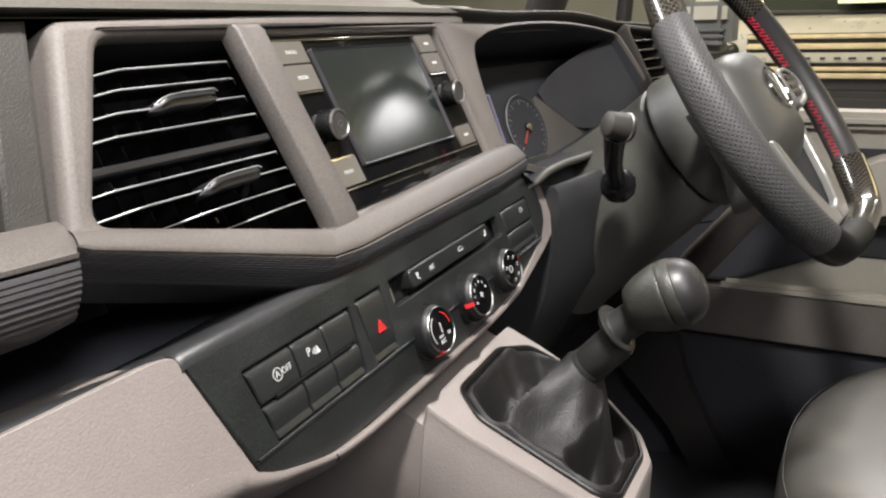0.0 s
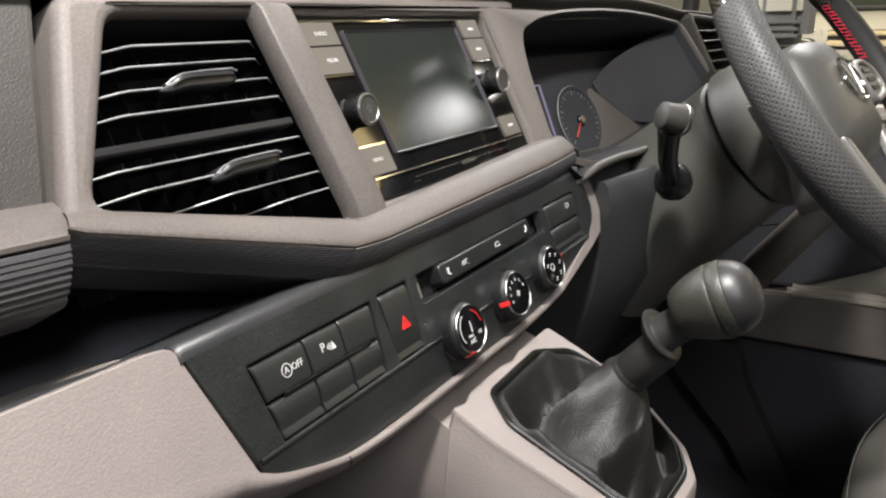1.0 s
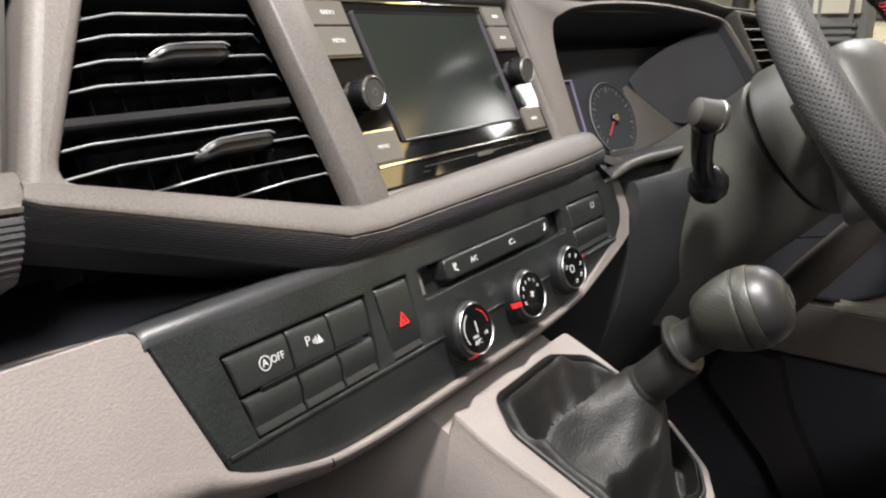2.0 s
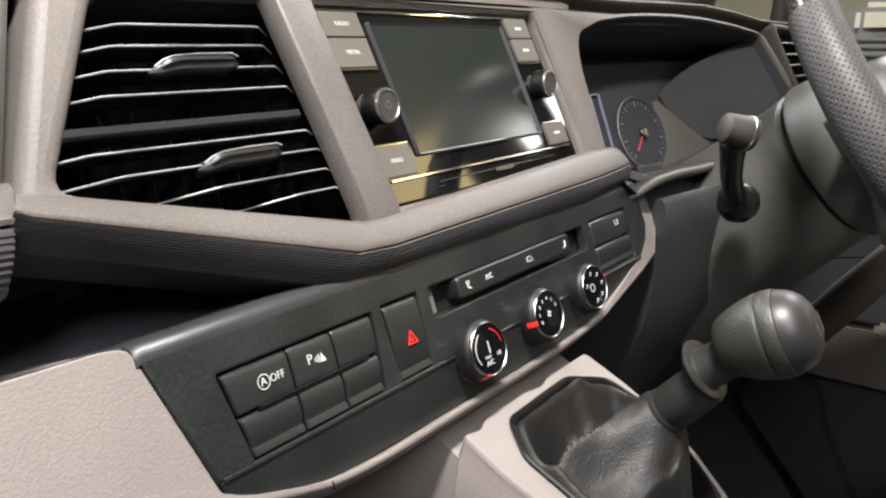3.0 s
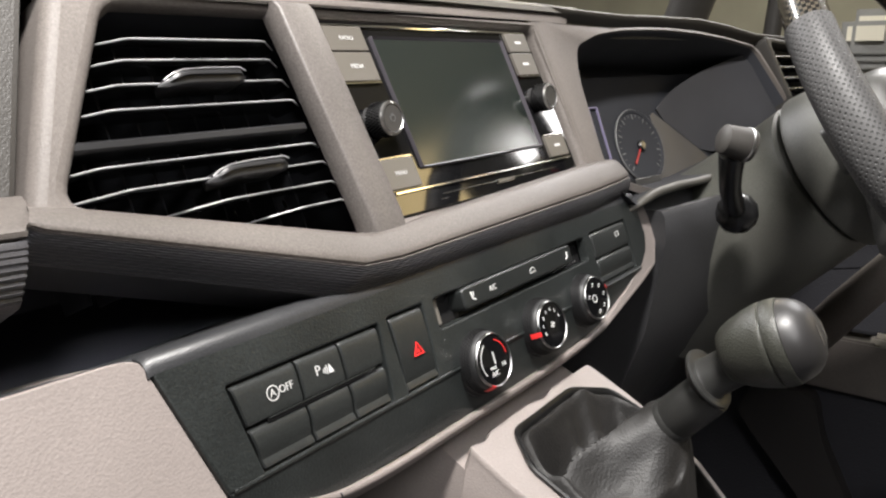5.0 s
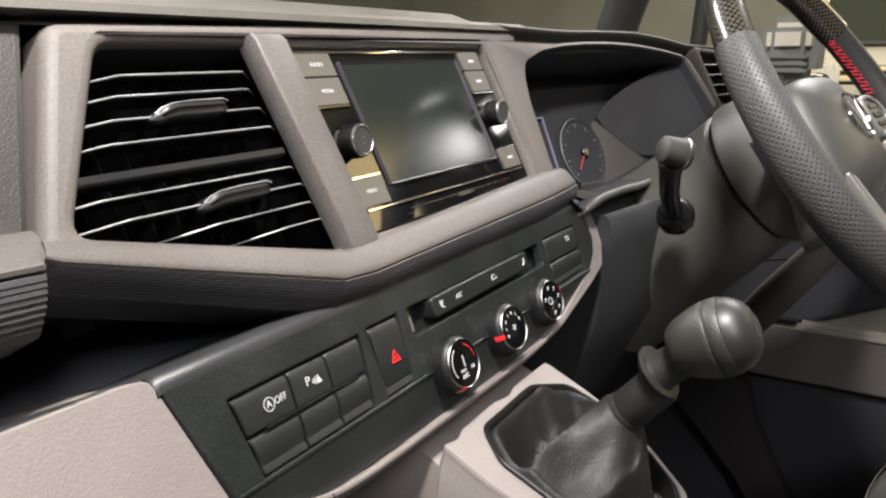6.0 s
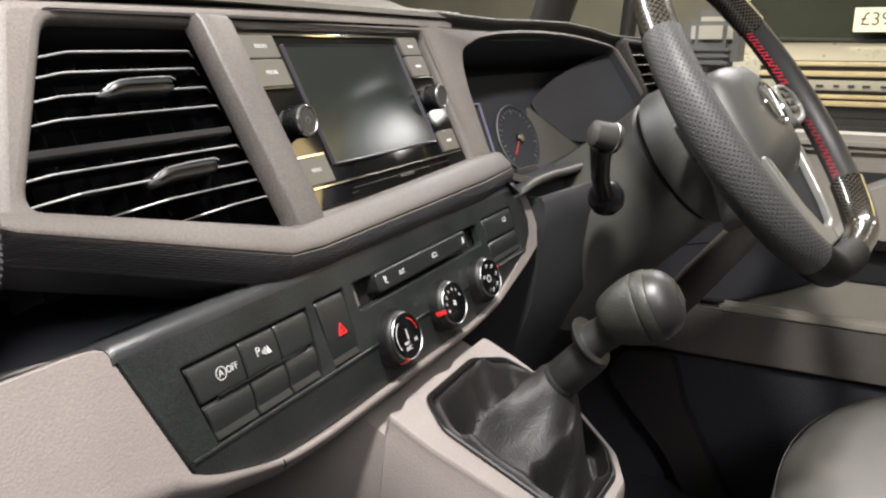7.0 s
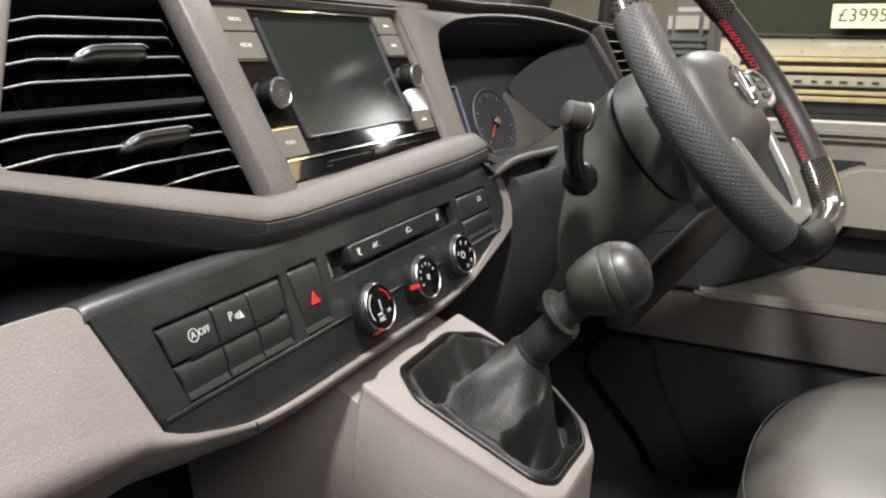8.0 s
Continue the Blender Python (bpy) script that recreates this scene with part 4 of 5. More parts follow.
# small side vent beyond the instruments
side_vent = thing("side_air_vent", tuple(at(CLUS, 0.40, -0.05, -0.02)), "narrow black side air vent with slats", "air vent")
part("duct", prism(rounded([(0.352, 0.010), (0.44, 0.004), (0.46, -0.085), (0.372, -0.085)], 0.006), -0.05, -0.03, CLUS), BLACK, side_vent)
part("vent_frame", prism(rounded([(0.340, 0.018), (0.450, 0.010), (0.472, -0.095), (0.366, -0.092)], 0.008), -0.04, 0.004, CLUS, 0.003, [rounded([(0.352, 0.010), (0.44, 0.004), (0.46, -0.085), (0.372, -0.085)], 0.006)]), TAUPE_DARK, side_vent)
for k in range(6):
    v = -0.004 - 0.0135 * k
    part("slat", prism(rect(0.350 + 0.003 * k, 0.444 + 0.003 * k, v - 0.001, v + 0.001), -0.018, -0.003, CLUS, 0.0004), SATIN, side_vent)

# ---- steering column ----
column = thing("steering_column", tuple(WHEEL @ Vector((0, 0, -0.12))), "dark grey steering column shroud", "steering column")
rings = []
for d, r, dy in ((-0.096, 0.060, 0.0), (-0.097, 0.072, 0.0), (-0.100, 0.0745, 0.0), (-0.13, 0.076, -0.004), (-0.20, 0.082, -0.01), (-0.30, 0.095, -0.02)):
    rings.append([WHEEL @ Vector((1.12 * r * math.cos(a), dy + r * math.sin(a), d)) for a in (2 * math.pi * k / 28 for k in range(28))])
part("collar", lathe([(0.050, -0.035), (0.066, -0.036), (0.0715, -0.040), (0.0735, -0.048), (0.078, -0.088), (0.0775, -0.092), (0.074, -0.0945), (0.060, -0.095)], WHEEL, 64), SHROUD, column, "grey-green hub collar")
part("shroud", loft(rings, True, True), SHROUD, column)
KNEE = material("dark_grey_knee_plastic", (0.032, 0.032, 0.034), 0.5, grain=0.5, grain_size=0.001, speck=0.15)
knee = thing("knee_panel", (0.4, 0.0, 0.85), "dark grey lower dashboard panel around the steering column", "dashboard")
rings = []
for x0, x1, y, z in ((0.216, 0.86, -0.078, 1.048), (0.214, 0.86, -0.083, 1.048), (0.213, 0.86, -0.087, 1.043), (0.215, 0.86, -0.089, 1.02), (0.215, 0.86, -0.075, 0.93), (0.22, 0.86, -0.03, 0.80), (0.23, 0.86, 0.06, 0.66)):
    rings.append([Vector((x0 + 0.006, y + 0.11, z - 0.01)), Vector((x0 + 0.0015, y + 0.004, z))] + [Vector((x0 + (x1 - x0) * s, y - 0.05 * math.sin(math.pi * min(1, s * 1.6)) * (z > 0.9) - 0.03 * s, z + 0.02 * math.sin(math.pi * s))) for s in (0, 0.03, 0.08, 0.15, 0.25, 0.4, 0.55, 0.7, 0.85, 1)])
part("knee_face", loft(rings, False), KNEE, knee)
part("end_trim", sweep([(0.60, -0.275, 0.975), (0.60, -0.240, 0.945), (0.60, -0.185, 0.872), (0.60, -0.12, 0.78)], [0.016, 0.022, 0.024, 0.022], 12), TAUPE, knee, "taupe lower trim bar")

# control stalk with its knob
stalk = thing("control_stalk", (0.258, -0.132, 1.045), "black control stalk with knurled end cap", "control stalk")
part("stalk_ball", lathe([(0.002, -0.018), (0.010, -0.0155), (0.0165, -0.008), (0.0180, 0.0), (0.0165, 0.008), (0.010, 0.0155), (0.002, 0.018)], Matrix.Translation((0.2290, -0.1435, 1.0512)) @ Matrix.Scale(0.98, 4), 32), SATIN, stalk)
part("arm", sweep([(0.224, -0.144, 1.053), (0.207, -0.146, 1.062), (0.190, -0.147, 1.078), (0.176, -0.150, 1.096), (0.170, -0.152, 1.108)], [0.0088, 0.0086, 0.0084, 0.0092, 0.0104], 16), SATIN, stalk)
turn = Vector((0.43, -0.87, 0)) * 0.82 + Vector((0.87, 0.43, 0)) * 0.25 + Vector((0, 0, -0.22))
cap_m = Matrix.Translation((0.166, -0.157, 1.117)) @ turn.to_track_quat("Z", "Y").to_matrix().to_4x4()
part("end_cap", lathe([(0.0085, -0.015), (0.0112, -0.013), (0.0120, -0.004), (0.0132, 0.006), (0.0125, 0.0095), (0.0001, 0.0100)], cap_m, 32), TAUPE_DARK, stalk, "ribbed end cap")
part("cap_ring", lathe([(0.0130, 0.0048), (0.0137, 0.0052), (0.0136, 0.0062), (0.0128, 0.0070), (0.0130, 0.0048)], cap_m, 32), ALU, stalk, "silver ring")

# ---- steering wheel ----
wheel = thing("steering_wheel", tuple(WHEEL.translation), "flat-bottomed sports steering wheel in perforated leather with carbon inlays", "steering wheel")


def rim_at(deg):
    a = radians(deg)
    x, y = 0.181 * math.cos(a), 0.181 * math.sin(a)
    if y < -0.1565:
        y = -0.1565 + (y + 0.1565) * 0.25
    return Vector((x, y, 0))


def rim(name, a0, a1, mat, label, fat=0.0156):
    n = max(6, int(abs(a1 - a0) / 4))
    rings, uvs = [], []
    for k in range(n + 1):
        deg = a0 + (a1 - a0) * k / n
        c = rim_at(deg)
        out = c.normalized()
        grip = fat + 0.0022 * math.exp(-((deg - 198) / 34) ** 2) + 0.0012 * math.exp(-((deg - 342) / 34) ** 2)
        rings.append([WHEEL @ (c + grip * (math.cos(b) * out * 1.0 + 1.12 * math.sin(b) * Vector((0, 0, 1)))) for b in (2 * math.pi * j / 24 for j in range(24))])
    bm = loft(rings, True, True)
    layer = bm.loops.layers.uv.new("UVMap")
    index = {v: i for i, v in enumerate(bm.verts)}
    for f in bm.faces:
        for l in f.loops:
            i = index[l.vert]
            u, v = (i % 24) / 24, i // 24 / n * abs(a1 - a0) / 360
            if u == 0 and any(index[w] % 24 > 12 for w in f.verts):
                u = 1.0
            l[layer].uv = (u, v)
    return part(name, bm, mat, wheel, label)


def dotted(name, colour, across, along, hole, depth, rough):
    """Leather with rows of small punched holes, staggered."""
    m = material(name, colour, rough, grain=0.3, grain_size=0.001)
    nt = m.node_tree
    b = nt.nodes["Principled BSDF"]
    uv = nt.nodes.new("ShaderNodeUVMap")
    uv.uv_map = "UVMap"
    sep = nt.nodes.new("ShaderNodeSeparateXYZ")
    nt.links.new(uv.outputs[0], sep.inputs[0])

    def mt(op, a, b2=None):
        n = nt.nodes.new("ShaderNodeMath")
        n.operation = op
        for k, v in enumerate((a, b2)):
            if isinstance(v, (int, float)):
                n.inputs[k].default_value = v
            elif v is not None:
                nt.links.new(v, n.inputs[k])
        return n.outputs[0]

    def dots(shift):
        fx = mt("SUBTRACT", mt("FRACT", mt("ADD", mt("MULTIPLY", sep.outputs[0], across), shift)), 0.5)
        fy = mt("SUBTRACT", mt("FRACT", mt("ADD", mt("MULTIPLY", sep.outputs[1], along), shift)), 0.5)
        return mt("SQRT", mt("ADD", mt("MULTIPLY", fx, fx), mt("MULTIPLY", fy, fy)))

    near = mt("MINIMUM", dots(0.0), dots(0.5))
    edge = nt.nodes.new("ShaderNodeMapRange")
    edge.interpolation_type = "SMOOTHSTEP"
    edge.inputs[1].default_value, edge.inputs[2].default_value = hole * 0.6, hole * 1.3
    nt.links.new(near, edge.inputs[0])
    bump = nt.nodes.new("ShaderNodeBump")
    bump.inputs["Strength"].default_value = 0.9
    bump.inputs["Distance"].default_value = depth
    nt.links.new(edge.outputs[0], bump.inputs["Height"])
    nt.links.new(bump.outputs[0], b.inputs["Normal"])
    mix = nt.nodes.new("ShaderNodeMix")
    mix.data_type = "RGBA"
    mix.inputs[6].default_value = (0.026, 0.026, 0.026, 1)
    mix.inputs[7].default_value = (*colour, 1)
    nt.links.new(edge.outputs[0], mix.inputs[0])
    nt.links.new(mix.outputs[2], b.inputs["Base Color"])
    return m


def woven(name):
    m = material(name, (0.02, 0.02, 0.02), 0.25, coat=1.0)
    nt = m.node_tree
    b = nt.nodes["Principled BSDF"]
    uv = nt.nodes.new("ShaderNodeUVMap")
    uv.uv_map = "UVMap"
    mp = nt.nodes.new("ShaderNodeMapping")
    mp.inputs["Scale"].default_value = (36, 380, 1)
    nt.links.new(uv.outputs[0], mp.inputs[0])
    ch = nt.nodes.new("ShaderNodeTexChecker")
    ch.inputs["Scale"].default_value = 1
    ch.inputs[1].default_value, ch.inputs[2].default_value = (0.07, 0.06, 0.045, 1), (0.008, 0.008, 0.008, 1)
    nt.links.new(mp.outputs[0], ch.inputs[0])
    nt.links.new(ch.outputs[0], b.inputs["Base Color"])
    b.inputs["Coat Roughness"].default_value = 0.03
    return m


PERF = dotted("perforated_leather", (0.060, 0.059, 0.059), 23, 226, 0.17, 0.0005, 0.52)
WEAVE = woven("lacquered_carbon_weave")
rim("grip", 151.7, 229, PERF, "perforated black leather grip")
rim("lower_grip", 229, 269, LEATHER, "smooth black leather")
rim("lower_inlay", 269, 324, WEAVE, "gloss carbon inlay", 0.0152)
rim("grip", 324, 395, GRIPHIDE, "smooth black leather grip", 0.0130)
rim("top_inlay", 35, 151.7, WEAVE, "gloss carbon inlay", 0.0145)
for a0, a1 in ((35, 8), (-8, -35)):
    bits = []
    n = int(abs(a1 - a0) * 0.62)
    for k in range(n):
        deg = a0 + (a1 - a0) * k / n
        c = rim_at(deg)
        out = c.normalized()
        along = Vector((-out.y, out.x, 0))
        low, high = [c + 0.0138 * (math.cos(b) * out + 1.12 * math.sin(b) * Vector((0, 0, 1))) for b in (radians(212), radians(182))]
        mid = c + 0.0142 * (math.cos(radians(197)) * out + 1.12 * math.sin(radians(197)) * Vector((0, 0, 1)))
        for lean in (1, -1) if k % 2 else (1,):
            bits.append(sweep([WHEEL @ (low + lean * along * 0.0022), WHEEL @ mid, WHEEL @ (high - lean * along * 0.0022)], 0.00062, 5))
    part("stitching", join(*bits), STITCH, wheel, "red cross stitching")
# centre pad: a rounded shield whose lower end falls back
shield = by_angle(rounded([(-0.060, 0.047), (-0.040, 0.056), (0.040, 0.056), (0.060, 0.047), (0.076, 0.004), (0.082, -0.040), (0.060, -0.090), (-0.060, -0.090), (-0.082, -0.040), (-0.076, 0.004)], 0.02, 4), 64)
rings = []
for k, d in ((0.90, -0.052), (1.0, -0.046), (1.02, -0.026), (1.015, -0.016), (0.99, -0.008), (0.95, -0.003), (0.88, 0.001), (0.72, 0.0055), (0.5, 0.0085), (0.25, 0.0100), (0.01, 0.0105)):
    ring = []
    for x, y in shield:
        px, py = x * k, y * k
        ring.append(WHEEL @ Vector((px, py, d - 0.60 * max(0, -0.045 - py) - 0.10 * max(0, abs(px) - 0.02))))
    rings.append(ring)
part("centre_pad", loft(rings, True, True), PADGREY, wheel, "grey airbag cover")
badge = WHEEL @ Matrix.Translation((0.002, 0.002, 0.0098))
part("badge", lathe([(0.0235, -0.004), (0.0238, 0.0008), (0.0225, 0.0012), (0.0001, 0.0016)], badge, 48), PADGREY, wheel, "round emblem disc")
part("badge_ring", lathe([(0.0215, 0.0010), (0.0222, 0.0026), (0.0240, 0.0026), (0.0246, 0.0004), (0.0215, 0.0010)], badge, 48), CHROME, wheel, "thin bright ring")
part("badge_bar", join(*[sweep([badge @ Vector((x0, 0.015, 0.0018)), badge @ Vector((x1, -0.016, 0.0018))], 0.0011, 6) for x0, x1 in ((-0.012, -0.003), (0.012, 0.003))]), ALU, wheel, "plain bright emblem bars")
for sx in (-1, 1):
    low = 0.0 if sx > 0 else -0.010
    part("spoke", prism(rounded([(sx * 0.060, 0.030), (sx * 0.168, 0.016), (sx * 0.168, -0.022), (sx * 0.060, -0.034)], 0.006), low - 0.018, low - 0.006, WHEEL, 0.004), PADGREY, wheel)
    if sx < 0:
        # spoke lowered and keys left out to fit the camera's view past the rim
        continue
    key_m = WHEEL
    loop = rounded([(sx * 0.062, 0.022), (sx * 0.100, 0.024), (sx * 0.128, 0.012), (sx * 0.134, -0.006), (sx * 0.118, -0.022), (sx * 0.070, -0.028)], 0.012, 5)
    well = rounded([(sx * 0.068, 0.016), (sx * 0.098, 0.018), (sx * 0.121, 0.008), (sx * 0.126, -0.005), (sx * 0.114, -0.016), (sx * 0.074, -0.021)], 0.009, 5)
    part("spoke_keys", prism(loop, -0.010, 0.0065, key_m, 0.0025, [well], 3), SILVERTRIM, wheel, "silver-edged key pad")
    pad_keys = part("key_pad", prism(well, -0.010, 0.0035, key_m, 0.0006), KEY, wheel, "grey key field")
    for y in (-0.010, 0.0, 0.010):
        part("key", prism(rect(*sorted((sx * 0.084, sx * 0.114)), y - 0.0028, y + 0.0028, 0.0012, 3), 0.003, 0.0052, key_m, 0.0006), SATIN, pad_keys)
for sx in (-1, 1):
    arm = rounded([(sx * 0.072, -0.040), (sx * 0.058, -0.046), (sx * 0.040, -0.098), (sx * 0.020, -0.125), (0.0, -0.129), (0.0, -0.146), (sx * 0.036, -0.146), (sx * 0.056, -0.126)], 0.005)
    part("lower_arm", prism(arm, -0.010, -0.002, WHEEL, 0.003, segments=3), SILVERTRIM, wheel, "satin silver spoke arm")
part("lower_fill", prism([(-0.062, -0.045), (0.062, -0.045), (0.030, -0.132), (-0.030, -0.132)], -0.022, -0.011, WHEEL, 0.001), VOID, wheel, "black panel between the arms")

# ---- gear lever console ----
SL = 0.45


def deck(x, y, n=0.0):
    return Vector((x, y, 0.9585 + SL * (y + 0.100) + n))


console = thing("gear_console", (-0.01, -0.16, 0.5), "warm grey console carrying the gear lever below the dashboard", "console")
top = rounded([(-0.1010, -0.0925), (-0.0886, -0.0965), (-0.0770, -0.0925), (-0.0310, -0.0925), (-0.0140, -0.0958), (-0.0015, -0.0925), (0.0545, -0.0935), (0.0540, -0.125), (0.0510, -0.147), (0.0370, -0.187), (0.0165, -0.2175), (-0.0095, -0.2305), (-0.0745, -0.2285), (-0.0940, -0.2145), (-0.1030, -0.125)], 0.0035, 3)
hexa = rounded([(-0.0640, -0.1030), (0.0100, -0.1025), (0.0400, -0.1190), (0.0435, -0.1450), (0.0290, -0.1840), (0.0100, -0.2130), (-0.0110, -0.2235), (-0.0700, -0.2205), (-0.0810, -0.2085), (-0.0810, -0.1250)], 0.006, 3)


N = 216
MID = (-0.016, -0.163)
T, H6 = by_angle(top, N, MID), by_angle(hexa, N, MID)


def scaled(poly, s, c=MID):
    return [(c[0] + (x - c[0]) * s, c[1] + (y - c[1]) * s) for x, y in poly]



flare = ((0.030, -0.45, 1.06), (0.0, -0.20, 1.04), (-0.0095, -0.110, 1.03), (-0.0115, -0.085, 1.02), (-0.0120, -0.065, 1.015), (-0.0105, -0.048, 1.01), (-0.0036, -0.0125, 1.003))
rings = [[deck(x + dx, y, n) for x, y in scaled(T, s)] for dx, n, s in flare]
rings += [[deck(x, y, n) for x, y in scaled(T, s)] for n, s in ((-0.0055, 1.0), (-0.0032, 0.997), (-0.0010, 0.990), (0.0, 0.980))]
rings += [[deck(x, y, 0.0) for x, y in H6], [deck(x, y, -0.02) for x, y in scaled(H6, 0.99)]]
part("console_body", loft(rings), BEIGE, console)
# the body runs on under the panel
root = [(-0.1012, -0.110), (0.0520, -0.110), (0.0520, 0.060), (-0.0920, 0.060)]
rings = [[deck(x + dx, y, n) for x, y in scaled(root, s)] for dx, n, s in flare]
part("console_root", loft(rings, cap=True), BEIGE, console)
rings = [[deck(x, y, h) for x, y in scaled(H6, s)] for s, h in ((1.015, -0.001), (1.015, 0.0025), (0.998, 0.0036), (0.975, 0.0030), (0.962, 0.0004), (0.957, -0.012))]
part("boot_frame", loft(rings), FRAMEBLACK, console, "glossy black boot frame")

gear = thing("gear_lever", (-0.005, -0.175, 0.93), "black gear lever with leather boot and round knob", "gear lever")
AX = Vector((0, -0.66, 0.751)).normalized()
LEVER = axes(Vector((-0.007, -0.2350, 1.0285)), X, AX.cross(X), AX)
foot = LEVER @ Vector((0, 0, -0.084))
rings, seam_line = [], []
M = 48
low_line = scaled(H6, 0.967)


def ease(x):
    x = min(1, max(0, x))
    return x * x * (3 - 2 * x)


def along(keys, t):
    for (t0, v0), (t1, v1) in zip(keys, keys[1:]):
        if t <= t1:
            return v0 + (v1 - v0) * (t - t0) / (t1 - t0)
    return keys[-1][1]


def boot_point(i, t):
    """The hide hangs between frame and collar: taut over one wide panel, sunk on both sides of it."""
    deg = 360 * i / N
    (ax, ay), (bx, by), w = low_line[int(i) % N], low_line[(int(i) + 1) % N], i - int(i)
    low = deck(ax + (bx - ax) * w, ay + (by - ay) * w, -0.003)
    turn = radians(along(((0, 0), (80, 60), (116, 97), (228, 277), (268, 304), (360, 360)), deg))
    high = foot + 0.0136 * (math.cos(turn) * LEVER.col[0].xyz + math.sin(turn) * LEVER.col[1].xyz)
    p = low.lerp(high, t)
    rag = noise.noise(Vector((t * 5, 0.3, 0)))
    crest = along(((0, 158), (0.35, 146), (0.6, 138), (0.84, 123), (1, 105)), t) + rag
    hem = along(((0, 199), (0.3, 199), (0.5, 205), (0.66, 212), (0.83, 234), (1, 240)), t) + 2 * rag
    taut = ease((deg - crest) / (7 + 5 * t) + 0.5) * ease((hem - deg) / 8 + 0.5)
    span = high.z - deck(high.x, high.y).z
    sunk = -along(((0, 0.024), (30, 0.016), (100, 0.020), (135, 0.034), (165, 0.034), (195, 0.030), (235, 0.022), (300, 0.016), (360, 0.024)), deg) * ease((t - 0.06) / 0.24) * (1 - ease((t - 0.40) / 0.45)) + span * ease((t - 0.40) / 0.60) ** 1.8
    sheet = t * span - 0.004 * math.sin(math.pi * t) + 0.006 * math.sin(math.pi * min(1, t / 0.7)) * math.exp(-((deg - crest - 4) / 9) ** 2)
    h = sunk * (1 - taut) + sheet * taut
    # folds standing up in the hollows: angle, width, height, where along the way
    for mid, wide, tall, top in ((62, 8, 0.009, 0.20), (90, 9, 0.007, 0.34), (240, 16, 0.013, 0.14), (292, 14, 0.007, 0.26), (20, 14, 0.010, 0.40)):
        off = (deg - mid - 14 * t + 180) % 360 - 180
        h += tall * math.exp(-(off / wide) ** 2) * math.sin(math.pi * min(1, t / (2 * top))) * (1 - taut)
    # soft dents of the taut panel
    wave = math.sin(math.pi * t)
    h -= taut * 0.0060 * math.exp(-((deg - 176 + 8 * t) / 13) ** 2) * wave ** 1.5
    h -= taut * 0.0035 * math.exp(-((deg - 212) / 9) ** 2) * math.exp(-((t - 0.78) / 0.13) ** 2)
    h += wave * (1 - taut) * (0.0014 * math.sin(radians(deg) * 7 + 2.5 * t) + 0.0022 * noise.noise(Vector((p.x * 70, p.y * 70, 5.0))))
    h += wave * 0.0016 * noise.noise(Vector((p.x * 50, p.y * 50, 2.0)))
    # the hide bulges where it leaves the frame
    h += 0.0042 * math.sin(math.pi * min(1, t / 0.13))
    q = deck(p.x, p.y, h - 0.002 * (1 - t))
    return q.lerp(high, ease((t - 0.93) / 0.07))


for k in range(M + 1):
    rings.append([boot_point(i, k / M) for i in range(N)])
part("boot", loft(rings), BOOTHIDE, gear, "creased black leather boot")


def seam_point(t):
    """On the crest of the taut panel."""
    return boot_point((along(((0, 158), (0.35, 146), (0.6, 138), (0.84, 123), (1, 105)), t) + 3) / 360 * N, t) + Vector((0, 0, 0.0005))


bits = []
for k in range(26):
    t = 0.38 + 0.0215 * k
    bits.append(sweep([seam_point(t), seam_point(t + 0.012)], 0.00045, 5))
part("seam_thread", join(*bits), CAPBLACK, gear, "black stitched seam")
part("boot_ring", lathe([(0.0125, -0.087), (0.0142, -0.086), (0.0145, -0.082), (0.0135, -0.080)], LEVER, 36), STEMBLACK, gear)
part("stem", lathe([(0.0125, -0.086), (0.0140, -0.080), (0.0138, -0.056), (0.0130, -0.050)], LEVER, 36), STEMBLACK, gear)
tip = Vector((0.10, -0.89, 0.44)).normalized()
side = tip.cross(X).normalized()
KNOB = axes(LEVER.translation, side.cross(tip), side, tip) @ Matrix.Scale(0.935, 4)
lift = LEVER @ Matrix.Rotation(radians(8), 4, "X")
part("lift_collar", lathe([(0.0130, -0.052), (0.0145, -0.0515), (0.0160, -0.0495), (0.0182, -0.0482), (0.0188, -0.0468), (0.0184, -0.0455), (0.0165, -0.0450), (0.0130, -0.0456), (0.0122, -0.044), (0.0120, -0.025)], lift, 40), STEMBLACK, gear, "reverse lift collar")
part("knob", lathe([(0.0120, -0.0325), (0.0150, -0.0315), (0.0175, -0.0285), (0.0208, -0.0220), (0.0238, -0.0135), (0.0256, -0.0060), (0.0260, -0.0034), (0.0258, -0.0030), (0.0252, -0.0028), (0.0251, -0.0022), (0.0257, -0.0018), (0.0261, -0.0012), (0.0261, 0.0028), (0.0258, 0.0058), (0.0254, 0.0068), (0.0244, 0.0072)], KNOB, 56), KNOBHIDE, gear, "grained black knob")
part("knob_cap", lathe([(0.0242, 0.0066), (0.0249, 0.0073), (0.0247, 0.0084), (0.0236, 0.0122), (0.0216, 0.0161), (0.0183, 0.0198), (0.0138, 0.0226), (0.0085, 0.0241), (0.0032, 0.0246), (0.0001, 0.0246)], KNOB, 56), CAPBLACK, gear, "smooth black cap")
gp = KNOB @ Matrix.Translation((0, 0, 0.0243)) @ Matrix.Rotation(radians(180), 4, "Z")
part("shift_pattern", join(*[prism(rect(x - 0.0003, x + 0.0003, -0.006, 0.006), 0, 0.0003, gp) for x in (-0.007, 0, 0.007)], prism(rect(-0.007, 0.007, -0.0003, 0.0003), 0, 0.0003, gp)), KEY, gear, "grey shift pattern")

